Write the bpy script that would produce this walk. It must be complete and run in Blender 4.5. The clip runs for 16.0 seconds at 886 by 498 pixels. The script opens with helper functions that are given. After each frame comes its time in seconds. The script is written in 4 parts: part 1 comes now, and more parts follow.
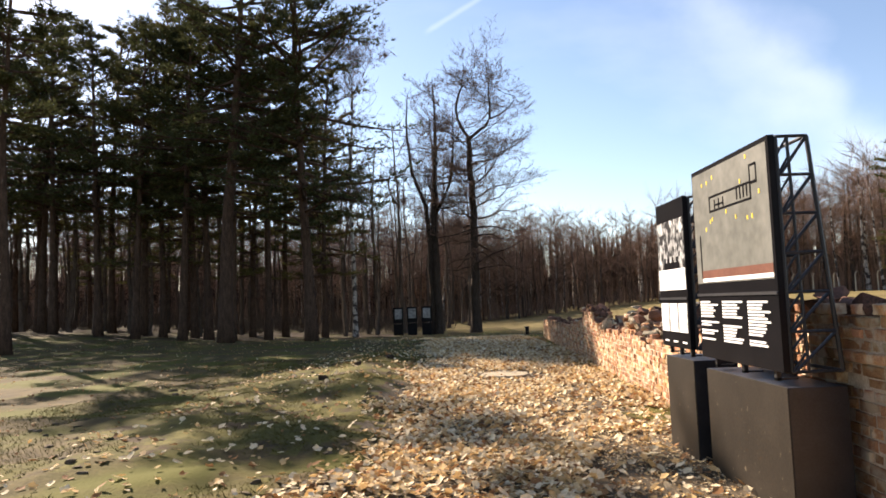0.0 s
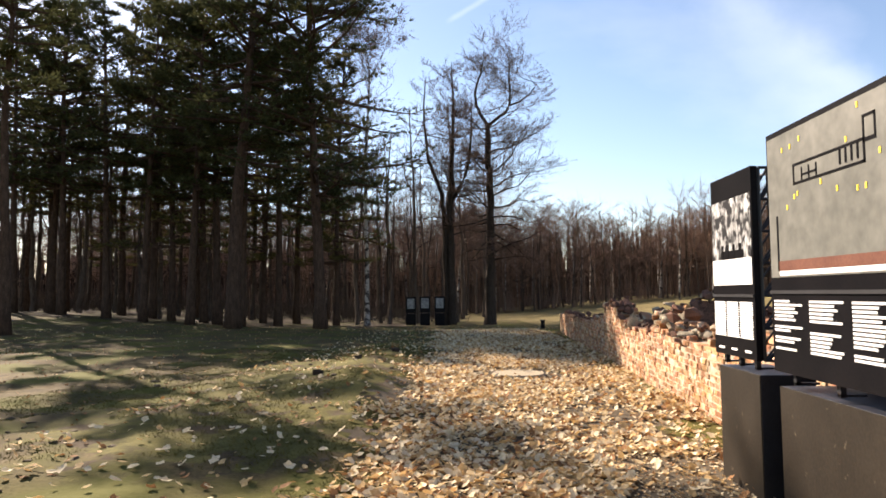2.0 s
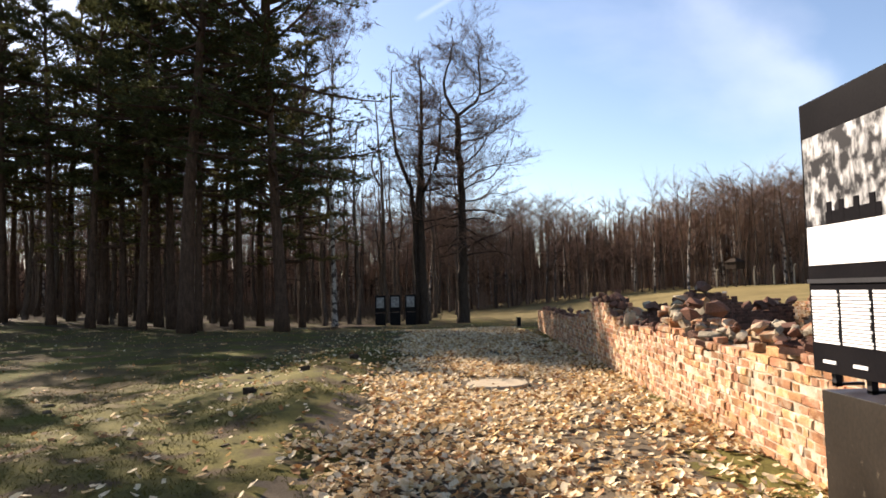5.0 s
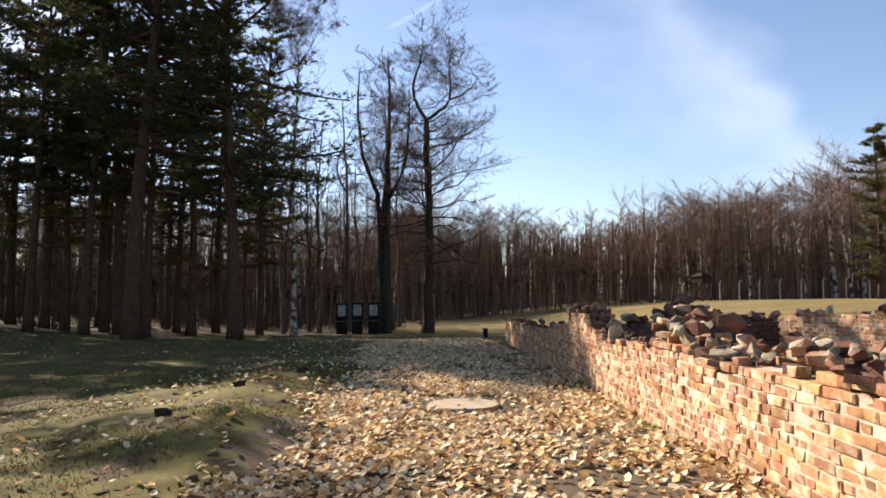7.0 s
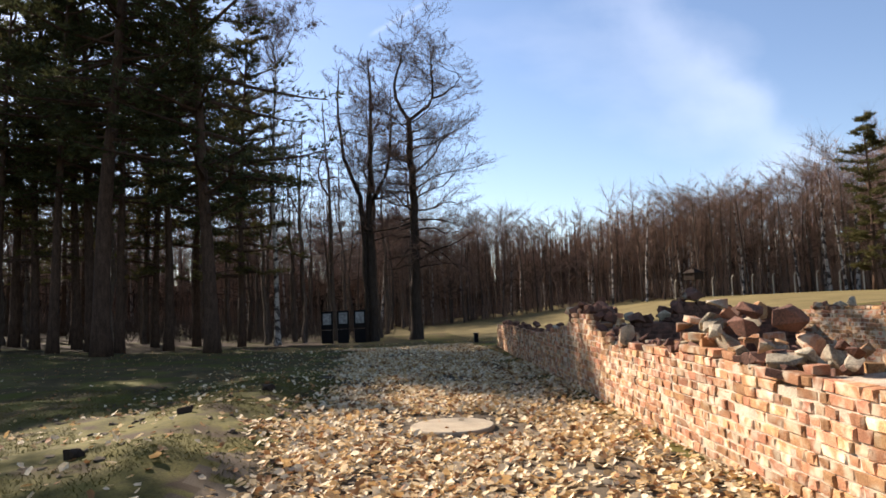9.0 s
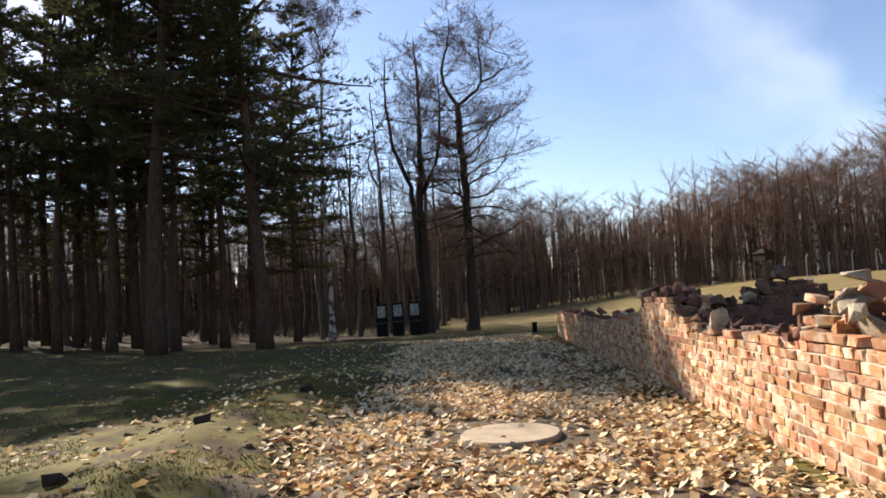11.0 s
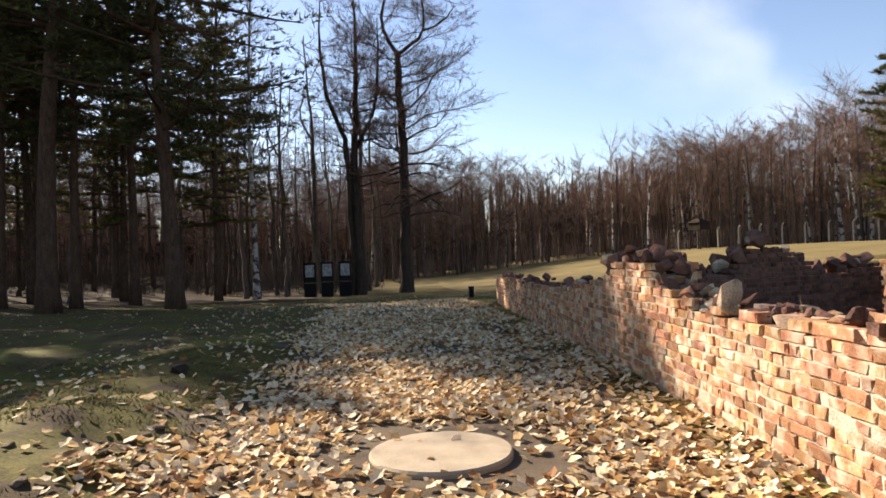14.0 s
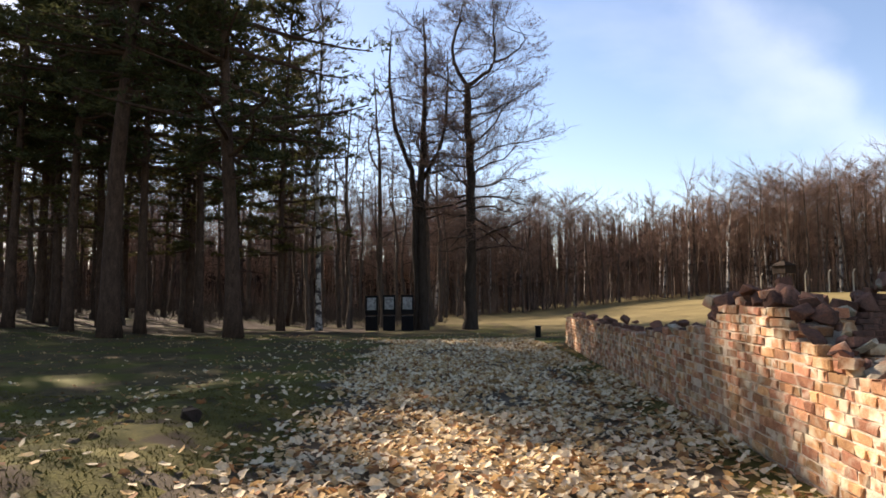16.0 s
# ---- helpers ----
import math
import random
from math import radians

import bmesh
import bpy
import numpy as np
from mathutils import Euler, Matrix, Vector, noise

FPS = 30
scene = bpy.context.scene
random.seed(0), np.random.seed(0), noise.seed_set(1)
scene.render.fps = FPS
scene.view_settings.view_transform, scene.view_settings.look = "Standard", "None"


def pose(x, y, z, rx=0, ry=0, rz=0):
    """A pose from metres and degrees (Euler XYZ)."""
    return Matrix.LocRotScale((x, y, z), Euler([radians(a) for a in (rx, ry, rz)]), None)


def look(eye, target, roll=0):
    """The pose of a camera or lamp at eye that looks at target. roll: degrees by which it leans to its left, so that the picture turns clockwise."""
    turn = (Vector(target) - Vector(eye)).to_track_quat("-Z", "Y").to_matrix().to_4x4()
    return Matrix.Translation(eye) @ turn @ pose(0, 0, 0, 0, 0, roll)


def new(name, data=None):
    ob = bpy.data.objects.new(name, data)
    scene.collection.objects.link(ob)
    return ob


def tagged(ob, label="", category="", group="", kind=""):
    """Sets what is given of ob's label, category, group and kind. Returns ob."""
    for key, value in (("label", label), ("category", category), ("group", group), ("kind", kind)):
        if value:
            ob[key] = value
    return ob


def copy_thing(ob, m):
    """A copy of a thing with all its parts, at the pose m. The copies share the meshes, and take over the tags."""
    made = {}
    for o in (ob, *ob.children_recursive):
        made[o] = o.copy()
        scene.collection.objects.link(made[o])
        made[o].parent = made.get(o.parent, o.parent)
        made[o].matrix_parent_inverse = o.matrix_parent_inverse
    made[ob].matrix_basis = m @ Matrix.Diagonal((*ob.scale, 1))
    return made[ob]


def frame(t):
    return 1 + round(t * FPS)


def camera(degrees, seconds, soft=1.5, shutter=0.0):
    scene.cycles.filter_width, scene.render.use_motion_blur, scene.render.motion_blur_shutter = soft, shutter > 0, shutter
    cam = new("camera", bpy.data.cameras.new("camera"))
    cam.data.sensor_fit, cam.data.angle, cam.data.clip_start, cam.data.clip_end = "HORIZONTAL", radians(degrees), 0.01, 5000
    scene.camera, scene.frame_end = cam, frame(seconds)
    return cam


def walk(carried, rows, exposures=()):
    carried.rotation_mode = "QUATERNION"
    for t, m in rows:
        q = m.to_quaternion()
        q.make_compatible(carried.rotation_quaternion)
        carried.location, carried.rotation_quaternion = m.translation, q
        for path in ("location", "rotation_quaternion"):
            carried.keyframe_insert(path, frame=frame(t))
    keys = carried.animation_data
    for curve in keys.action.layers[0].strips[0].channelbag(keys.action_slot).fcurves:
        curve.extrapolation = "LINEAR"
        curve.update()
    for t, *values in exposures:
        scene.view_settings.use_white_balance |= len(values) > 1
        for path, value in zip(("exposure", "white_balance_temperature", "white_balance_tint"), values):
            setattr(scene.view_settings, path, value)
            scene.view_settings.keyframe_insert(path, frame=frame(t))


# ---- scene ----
cam = camera(66.9, 16.0, soft=1.7)
PATH = [
    (0.0, pose(0.000, 0.000, 1.600, 94.60, 1.90, 0.20)),
    (0.5, pose(0.036, 0.288, 1.588, 93.80, 1.70, 1.70)),
    (1.0, pose(0.060, 0.636, 1.540, 93.30, 1.00, 2.10)),
    (1.5, pose(0.084, 1.008, 1.576, 93.70, -0.20, 1.70)),
    (2.0, pose(0.108, 1.356, 1.600, 93.80, 0.40, 1.50)),
    (2.5, pose(0.120, 1.716, 1.552, 94.80, 2.00, 3.10)),
    (3.0, pose(0.156, 2.136, 1.564, 96.60, 1.70, 7.20)),
    (3.5, pose(0.180, 2.448, 1.588, 95.50, 1.30, 8.40)),
    (4.0, pose(0.204, 2.856, 1.528, 95.20, 1.00, 6.70)),
    (4.5, pose(0.216, 3.252, 1.516, 93.20, 1.90, 3.70)),
    (5.0, pose(0.228, 3.648, 1.564, 93.60, 1.50, -0.80)),
    (7.5, pose(0.372, 5.604, 1.492, 94.40, 0.20, -5.10)),
    (8.0, pose(0.420, 5.976, 1.516, 94.00, 0.60, -7.40)),
    (8.5, pose(0.480, 6.360, 1.468, 94.80, 1.30, -7.30)),
    (9.0, pose(0.540, 6.780, 1.468, 94.80, 2.20, -4.60)),
    (11.5, pose(0.756, 8.520, 1.408, 94.20, 3.80, 0.30)),
    (12.0, pose(0.804, 8.928, 1.444, 94.10, 4.00, 0.20)),
    (12.5, pose(0.816, 9.288, 1.432, 93.40, 2.90, 1.60)),
    (13.0, pose(0.840, 9.708, 1.372, 91.70, 2.70, -0.80)),
    (13.5, pose(0.852, 10.056, 1.372, 89.10, 2.20, -2.50)),
    (14.0, pose(0.912, 10.440, 1.384, 90.70, 2.20, -5.20)),
    (14.5, pose(0.972, 10.836, 1.336, 92.50, 3.90, -3.50)),
    (15.0, pose(1.032, 11.232, 1.324, 93.00, 1.40, -1.70)),
    (15.5, pose(1.032, 11.532, 1.372, 92.20, 0.00, 0.50)),
    (16.0, pose(1.056, 11.904, 1.360, 93.90, 0.40, 0.40)),
]
EXPOSURES = [(0.0, 1.75, 7000, 17), (5.0, 1.65, 6900, 17), (9.0, 1.5, 6550, 17), (12.0, 1.55, 6650, 17), (16.0, 1.7, 6950, 19)]
walk(cam, PATH, EXPOSURES)

# ---- world, sun ----
SUN_AZ, SUN_EL = -41.0, 30.0
world = bpy.data.worlds.new("sky")
scene.world = world
world.use_nodes = True
wn, wl = world.node_tree.nodes, world.node_tree.links
wn.clear()
sky = wn.new("ShaderNodeTexSky")
sky.sky_type, sky.sun_disc = "NISHITA", False
sky.sun_elevation, sky.sun_rotation = radians(SUN_EL), radians(SUN_AZ % 360)
sky.air_density, sky.dust_density, sky.ozone_density = 1.0, 0.3, 2.0
w_co = wn.new("ShaderNodeTexCoord")
w_map = wn.new("ShaderNodeMapping")
w_map.inputs["Rotation"].default_value = (0.5, 0.2, 0.5)
w_map.inputs["Scale"].default_value = (1.1, 3.6, 3.2)
w_noise = wn.new("ShaderNodeTexNoise")
w_noise.inputs["Scale"].default_value, w_noise.inputs["Detail"].default_value = 1.3, 7.0
w_ramp = wn.new("ShaderNodeValToRGB")
w_ramp.color_ramp.elements[0].position, w_ramp.color_ramp.elements[1].position = 0.56, 0.95
w_ramp.color_ramp.elements[1].color = (0.3, 0.3, 0.3, 1)
w_mix = wn.new("ShaderNodeMixRGB")
w_mix.inputs[2].default_value = (9.0, 9.3, 9.8, 1)
w_bg, w_out = wn.new("ShaderNodeBackground"), wn.new("ShaderNodeOutputWorld")
w_bg.inputs["Strength"].default_value = 0.064
wl.new(w_co.outputs["Generated"], w_map.inputs["Vector"])
wl.new(w_map.outputs[0], w_noise.inputs["Vector"])
wl.new(w_noise.outputs["Fac"], w_ramp.inputs[0])
wl.new(w_ramp.outputs[0], w_mix.inputs[0])
wl.new(sky.outputs[0], w_mix.inputs[1])


def sky_streak(before, normal, middle, reach, width, strength):
    """A thin cloud along a great circle: normal of its plane, its middle, the cosine at its ends, its width."""
    dots = []
    for v in (normal, middle):
        d = wn.new("ShaderNodeVectorMath")
        d.operation = "DOT_PRODUCT"
        d.inputs[1].default_value = v
        wl.new(w_co.outputs["Generated"], d.inputs[0])
        dots.append(d)
    wob = wn.new("ShaderNodeTexNoise")
    wob.inputs["Scale"].default_value, wob.inputs["Detail"].default_value = 9.0, 6.0
    wl.new(w_co.outputs["Generated"], wob.inputs["Vector"])
    shift = wn.new("ShaderNodeMath")
    shift.operation = "MULTIPLY_ADD"
    shift.inputs[1].default_value, shift.inputs[2].default_value = width * 2.4, -width * 1.2
    wl.new(wob.outputs["Fac"], shift.inputs[0])
    side = wn.new("ShaderNodeMath")
    side.operation = "ADD"
    wl.new(dots[0].outputs["Value"], side.inputs[0])
    wl.new(shift.outputs[0], side.inputs[1])
    size = wn.new("ShaderNodeMath")
    size.operation = "ABSOLUTE"
    wl.new(side.outputs[0], size.inputs[0])
    across, along, mul, thin = wn.new("ShaderNodeMapRange"), wn.new("ShaderNodeMapRange"), wn.new("ShaderNodeMath"), wn.new("ShaderNodeMath")
    for node, lo, hi, a, b in ((across, 0.0, width, strength, 0.0), (along, reach, 1 - (1 - reach) * 0.4, 0.0, 1.0)):
        node.interpolation_type = "SMOOTHSTEP"
        for i, v in enumerate((lo, hi, a, b)):
            node.inputs[1 + i].default_value = v
    wl.new(size.outputs[0], across.inputs[0])
    wl.new(dots[1].outputs["Value"], along.inputs[0])
    mul.operation = thin.operation = "MULTIPLY"
    wl.new(across.outputs[0], mul.inputs[0])
    wl.new(along.outputs[0], mul.inputs[1])
    wl.new(mul.outputs[0], thin.inputs[0])
    wl.new(wob.outputs["Fac"], thin.inputs[1])
    mix = wn.new("ShaderNodeMixRGB")
    mix.inputs[2].default_value = (14.0, 14.3, 14.8, 1)
    wl.new(thin.outputs[0], mix.inputs[0])
    wl.new(before, mix.inputs[1])
    return mix.outputs[0]


w_colour = sky_streak(w_mix.outputs[0], (-0.6193, 0.5198, -0.5884), (0.4211, 0.8525, 0.3099), 0.97, 0.06, 0.13)
w_colour = sky_streak(w_colour, (0.4866, 0.3424, -0.8037), (0.0267, 0.9137, 0.4055), 0.99854, 0.006, 0.15)
wl.new(w_colour, w_bg.inputs["Color"])
wl.new(w_bg.outputs[0], w_out.inputs["Surface"])
sun_data = bpy.data.lights.new("sun", "SUN")
sun_data.energy, sun_data.angle, sun_data.color = 5.0, radians(0.55), (1.0, 0.9, 0.76)
sun = new("sun", sun_data)
s_dir = Vector((math.sin(radians(SUN_AZ)) * math.cos(radians(SUN_EL)), math.cos(radians(SUN_AZ)) * math.cos(radians(SUN_EL)), math.sin(radians(SUN_EL))))
sun.matrix_world = look(s_dir * 60, (0, 0, 0))


# ---- materials ----
def material(name, dark, light, scale=8.0, rough=0.85, bump=0.3, fine=60.0, metal=0.0, per_object=0.0, hue=0.0, third=None, third_scale=1.0, third_at=(0.5, 0.62), stretch=(1, 1, 1), detail=6.0, through_light=0.0, shine=0.08):
    """A surface that varies at two scales between two colours, with a third colour in patches and relief."""
    m = bpy.data.materials.new(name)
    m.use_nodes = True
    n, k = m.node_tree.nodes, m.node_tree.links
    b = n["Principled BSDF"]
    geo, mp = n.new("ShaderNodeNewGeometry"), n.new("ShaderNodeMapping")
    mp.inputs["Scale"].default_value = stretch
    k.new(geo.outputs["Position"], mp.inputs["Vector"])
    big, small = n.new("ShaderNodeTexNoise"), n.new("ShaderNodeTexNoise")
    big.inputs["Scale"].default_value, big.inputs["Detail"].default_value = scale, detail
    small.inputs["Scale"].default_value, small.inputs["Detail"].default_value = fine, 4.0
    for t in (big, small):
        k.new(mp.outputs[0], t.inputs["Vector"])
    add = n.new("ShaderNodeMath")
    add.operation = "MULTIPLY_ADD"
    add.inputs[1].default_value = 0.5
    half = n.new("ShaderNodeMath")
    half.operation = "MULTIPLY"
    half.inputs[1].default_value = 0.5
    k.new(small.outputs["Fac"], half.inputs[0])
    k.new(big.outputs["Fac"], add.inputs[0])
    k.new(half.outputs[0], add.inputs[2])
    ramp = n.new("ShaderNodeValToRGB")
    ramp.color_ramp.elements[0].position, ramp.color_ramp.elements[1].position = 0.34, 0.66
    ramp.color_ramp.elements[0].color, ramp.color_ramp.elements[1].color = (*dark, 1), (*light, 1)
    k.new(add.outputs[0], ramp.inputs[0])
    colour = ramp.outputs[0]
    if third:
        pt, pr, px = n.new("ShaderNodeTexNoise"), n.new("ShaderNodeValToRGB"), n.new("ShaderNodeMixRGB")
        pt.inputs["Scale"].default_value, pt.inputs["Detail"].default_value = third_scale, 5.0
        k.new(geo.outputs["Position"], pt.inputs["Vector"])
        pr.color_ramp.elements[0].position, pr.color_ramp.elements[1].position = third_at
        k.new(pt.outputs["Fac"], pr.inputs[0])
        k.new(pr.outputs[0], px.inputs[0])
        k.new(colour, px.inputs[1])
        px.inputs[2].default_value = (*third, 1)
        colour = px.outputs[0]
    if per_object or hue:
        isle, info, hsv = n.new("ShaderNodeMath"), n.new("ShaderNodeObjectInfo"), n.new("ShaderNodeHueSaturation")
        isle.operation = "ADD"
        k.new(info.outputs["Random"], isle.inputs[0])
        k.new(geo.outputs["Random Per Island"], isle.inputs[1])
        for amount, centre, socket, times in ((per_object, 1.0, "Value", 1.0), (hue, 0.5, "Hue", 7.3)):
            if amount:
                spread, frac = n.new("ShaderNodeMapRange"), n.new("ShaderNodeMath")
                frac.operation = "MULTIPLY"
                frac.inputs[1].default_value = times
                wrap = n.new("ShaderNodeMath")
                wrap.operation = "FRACT"
                k.new(isle.outputs[0], frac.inputs[0])
                k.new(frac.outputs[0], wrap.inputs[0])
                k.new(wrap.outputs[0], spread.inputs[0])
                spread.inputs[3].default_value, spread.inputs[4].default_value = centre - amount, centre + amount
                k.new(spread.outputs[0], hsv.inputs[socket])
        k.new(colour, hsv.inputs["Color"])
        colour = hsv.outputs[0]
    k.new(colour, b.inputs["Base Color"])
    b.inputs["Roughness"].default_value, b.inputs["Metallic"].default_value = rough, metal
    b.inputs["Specular IOR Level"].default_value = shine
    if bump:
        bp = n.new("ShaderNodeBump")
        bp.inputs["Strength"].default_value, bp.inputs["Distance"].default_value = bump, 0.02
        k.new(add.outputs[0], bp.inputs["Height"])
        k.new(bp.outputs[0], b.inputs["Normal"])
    if through_light:
        tr, mx = n.new("ShaderNodeBsdfTranslucent"), n.new("ShaderNodeMixShader")
        mx.inputs[0].default_value = through_light
        k.new(colour, tr.inputs["Color"])
        k.new(b.outputs[0], mx.inputs[1])
        k.new(tr.outputs[0], mx.inputs[2])
        k.new(mx.outputs[0], n["Material Output"].inputs["Surface"])
    return m


M_GROUND = material("grass_and_soil", (0.035, 0.025, 0.012), (0.125, 0.092, 0.039), 2.6, 0.95, 1.0, 26.0, third=(0.085, 0.082, 0.016), third_scale=0.55, third_at=(0.45, 0.6))
M_FIELD = material("dry_field_grass", (0.105, 0.082, 0.034), (0.2, 0.158, 0.068), 0.4, 0.95, 0.5, 12.0)
M_BARE = material("trodden_soil", (0.06, 0.046, 0.03), (0.14, 0.11, 0.075), 3.0, 0.95, 0.7, 70.0)
M_MOSS = material("moss", (0.05, 0.048, 0.01), (0.17, 0.14, 0.035), 3.0, 0.95, 1.0, 80.0)
M_LEAF = [
    material("dry_leaf_pale", (0.58, 0.45, 0.27), (0.82, 0.7, 0.48), 30.0, 0.7, 0.1, 200.0, through_light=0.2),
    material("dry_leaf_tan", (0.44, 0.27, 0.11), (0.64, 0.45, 0.22), 30.0, 0.7, 0.1, 200.0, through_light=0.2),
    material("dry_leaf_brown", (0.2, 0.1, 0.045), (0.34, 0.18, 0.08), 30.0, 0.75, 0.1, 200.0, through_light=0.2),
]
M_BRICK = material("old_red_brick", (0.2, 0.088, 0.046), (0.45, 0.242, 0.125), 9.0, 0.9, 0.8, 90.0, per_object=0.42, hue=0.013, third=(0.45, 0.36, 0.25), third_scale=6.5, third_at=(0.48, 0.65))
M_MORTAR = material("lime_mortar", (0.26, 0.2, 0.14), (0.55, 0.45, 0.34), 6.0, 0.95, 0.8, 70.0)
M_STONE = material("rubble_stone", (0.12, 0.1, 0.07), (0.42, 0.36, 0.26), 6.0, 0.92, 0.6, 60.0, per_object=0.35, third=(0.3, 0.15, 0.09), third_scale=2.4, third_at=(0.5, 0.62))
# dark red-brown brick and rubble; also carries the shade of the cross wall
M_DARKSTONE = material("dark_brick", (0.05, 0.035, 0.028), (0.2, 0.1, 0.07), 6.0, 0.95, 0.7, 60.0, per_object=0.3)
M_CONCRETE = material("weathered_concrete", (0.24, 0.195, 0.135), (0.4, 0.335, 0.235), 5.0, 0.9, 0.4, 90.0)
M_POST = material("post_concrete", (0.3, 0.27, 0.21), (0.48, 0.43, 0.34), 5.0, 0.9, 0.3, 60.0)
M_STEEL = material("black_painted_steel", (0.008, 0.008, 0.01), (0.02, 0.02, 0.024), 8.0, 0.42, 0.1, 80.0, shine=0.4)
M_PLINTH = material("brown_sheet_steel", (0.013, 0.01, 0.007), (0.027, 0.021, 0.015), 3.0, 0.5, 0.06, 40.0, shine=0.15, third=(0.1, 0.08, 0.055), third_scale=16.0, third_at=(0.68, 0.76))
M_PANEL = material("black_print", (0.005, 0.005, 0.006), (0.011, 0.01, 0.011), 3.0, 0.3, 0.02, 60.0, shine=0.04)
M_PLAN = material("pale_plan_print", (0.085, 0.087, 0.077), (0.165, 0.163, 0.145), 1.4, 0.45, 0.0, 9.0)
M_WHITE = material("white_print", (0.7, 0.7, 0.68), (0.82, 0.82, 0.8), 9.0, 0.5, 0.0, 60.0)
M_GREYPRINT = material("grey_print", (0.0, 0.0, 0.0), (0.62, 0.62, 0.61), 9.0, 0.5, 0.0, 26.0, stretch=(1, 1.6, 0.5), third=(0.012, 0.012, 0.014), third_scale=11.0, third_at=(0.42, 0.56))
M_DULLPRINT = material("dull_grey_print", (0.05, 0.05, 0.05), (0.36, 0.36, 0.35), 5.0, 0.4, 0.0, 16.0)
M_RUST = material("red_brown_print", (0.1, 0.042, 0.03), (0.15, 0.066, 0.045), 6.0, 0.5, 0.0, 60.0)
M_YELLOW = material("yellow_print", (0.6, 0.45, 0.04), (0.7, 0.55, 0.08), 6.0, 0.5, 0.0, 60.0)
M_WOODDARK = material("dark_weathered_wood", (0.02, 0.015, 0.011), (0.055, 0.04, 0.03), 5.0, 0.9, 0.4, 60.0, stretch=(1, 1, 0.2))
M_PINEBARK = material("pine_bark", (0.028, 0.018, 0.013), (0.1, 0.062, 0.042), 7.0, 0.95, 1.0, 40.0, stretch=(1, 1, 0.3))
M_BARK = material("grey_brown_bark", (0.035, 0.026, 0.02), (0.12, 0.09, 0.07), 7.0, 0.95, 0.9, 40.0, stretch=(1, 1, 0.25), per_object=0.25)
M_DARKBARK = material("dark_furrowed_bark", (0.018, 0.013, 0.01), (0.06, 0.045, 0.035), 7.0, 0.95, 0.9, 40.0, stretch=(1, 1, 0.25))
M_TWIG = material("twigs", (0.075, 0.046, 0.034), (0.17, 0.11, 0.082), 3.0, 0.9, 0.0, 20.0, per_object=0.25)
M_BIRCH = material("birch_bark", (0.16, 0.14, 0.12), (0.5, 0.46, 0.41), 5.0, 0.85, 0.3, 30.0, third=(0.05, 0.042, 0.038), third_scale=2.2, third_at=(0.48, 0.54), stretch=(1, 1, 2.5))
M_NEEDLE = material("pine_needles", (0.03, 0.037, 0.016), (0.09, 0.092, 0.037), 1.2, 0.7, 0.0, 8.0, per_object=0.25, through_light=0.25)
M_OLIVE = material("young_pine_needles", (0.045, 0.046, 0.016), (0.115, 0.1, 0.036), 1.2, 0.7, 0.0, 8.0, per_object=0.2, through_light=0.3)


# ---- mesh helpers ----
class Build:
    """Collects vertices and faces of one part."""

    def __init__(self):
        self.v, self.f, self.m = [], [], []

    def add(self, verts, faces, mi=0):
        o = len(self.v)
        self.v.extend(verts)
        self.f.extend([tuple(i + o for i in f) for f in faces])
        self.m.extend([mi] * len(faces))

    def box(self, x0, x1, y0, y1, z0, z1, mi=0):
        self.add([(x0, y0, z0), (x1, y0, z0), (x1, y1, z0), (x0, y1, z0), (x0, y0, z1), (x1, y0, z1), (x1, y1, z1), (x0, y1, z1)],
                 [(0, 3, 2, 1), (4, 5, 6, 7), (0, 1, 5, 4), (1, 2, 6, 5), (2, 3, 7, 6), (3, 0, 4, 7)], mi)

    def tube(self, pts, radii, sides=6, mi=0, cap=True):
        """A round bar along points with a radius at each."""
        pts = [Vector(p) for p in pts]
        o = len(self.v)
        for i, p in enumerate(pts):
            d = (pts[min(i + 1, len(pts) - 1)] - pts[max(i - 1, 0)])
            d = d.normalized() if d.length > 1e-6 else Vector((0, 0, 1))
            a = d.cross(Vector((0, 0, 1)) if abs(d.z) < 0.9 else Vector((1, 0, 0))).normalized()
            b = d.cross(a)
            for s in range(sides):
                t = 2 * math.pi * s / sides
                q = p + (a * math.cos(t) + b * math.sin(t)) * radii[i]
                self.v.append((q.x, q.y, q.z))
        for i in range(len(pts) - 1):
            for s in range(sides):
                e = (s + 1) % sides
                self.f.append((o + i * sides + s, o + i * sides + e, o + (i + 1) * sides + e, o + (i + 1) * sides + s))
                self.m.append(mi)
        if cap and sides > 3:
            self.f.append(tuple(o + s for s in range(sides))[::-1])
            self.f.append(tuple(o + (len(pts) - 1) * sides + s for s in range(sides)))
            self.m.extend([mi, mi])

    def mesh(self, name, mats, smooth=False):
        me = bpy.data.meshes.new(name)
        me.from_pydata(self.v, [], self.f)
        for m in mats if isinstance(mats, (list, tuple)) else [mats]:
            me.materials.append(m)
        me.polygons.foreach_set("material_index", self.m)
        if smooth:
            me.polygons.foreach_set("use_smooth", [True] * len(self.f))
        me.update()
        return me

    def part(self, name, mats, parent=None, smooth=False, m=None):
        ob = new(name, self.mesh(name, mats, smooth))
        if parent:
            ob.parent = parent
        if m:
            ob.matrix_basis = m
        return ob


def empty(name, m, label, category, group="", kind=""):
    ob = new(name)
    ob.matrix_basis = m
    return tagged(ob, label, category, group, kind)


def step(a):
    a = min(max(a, 0.0), 1.0)
    return a * a * (3 - 2 * a)


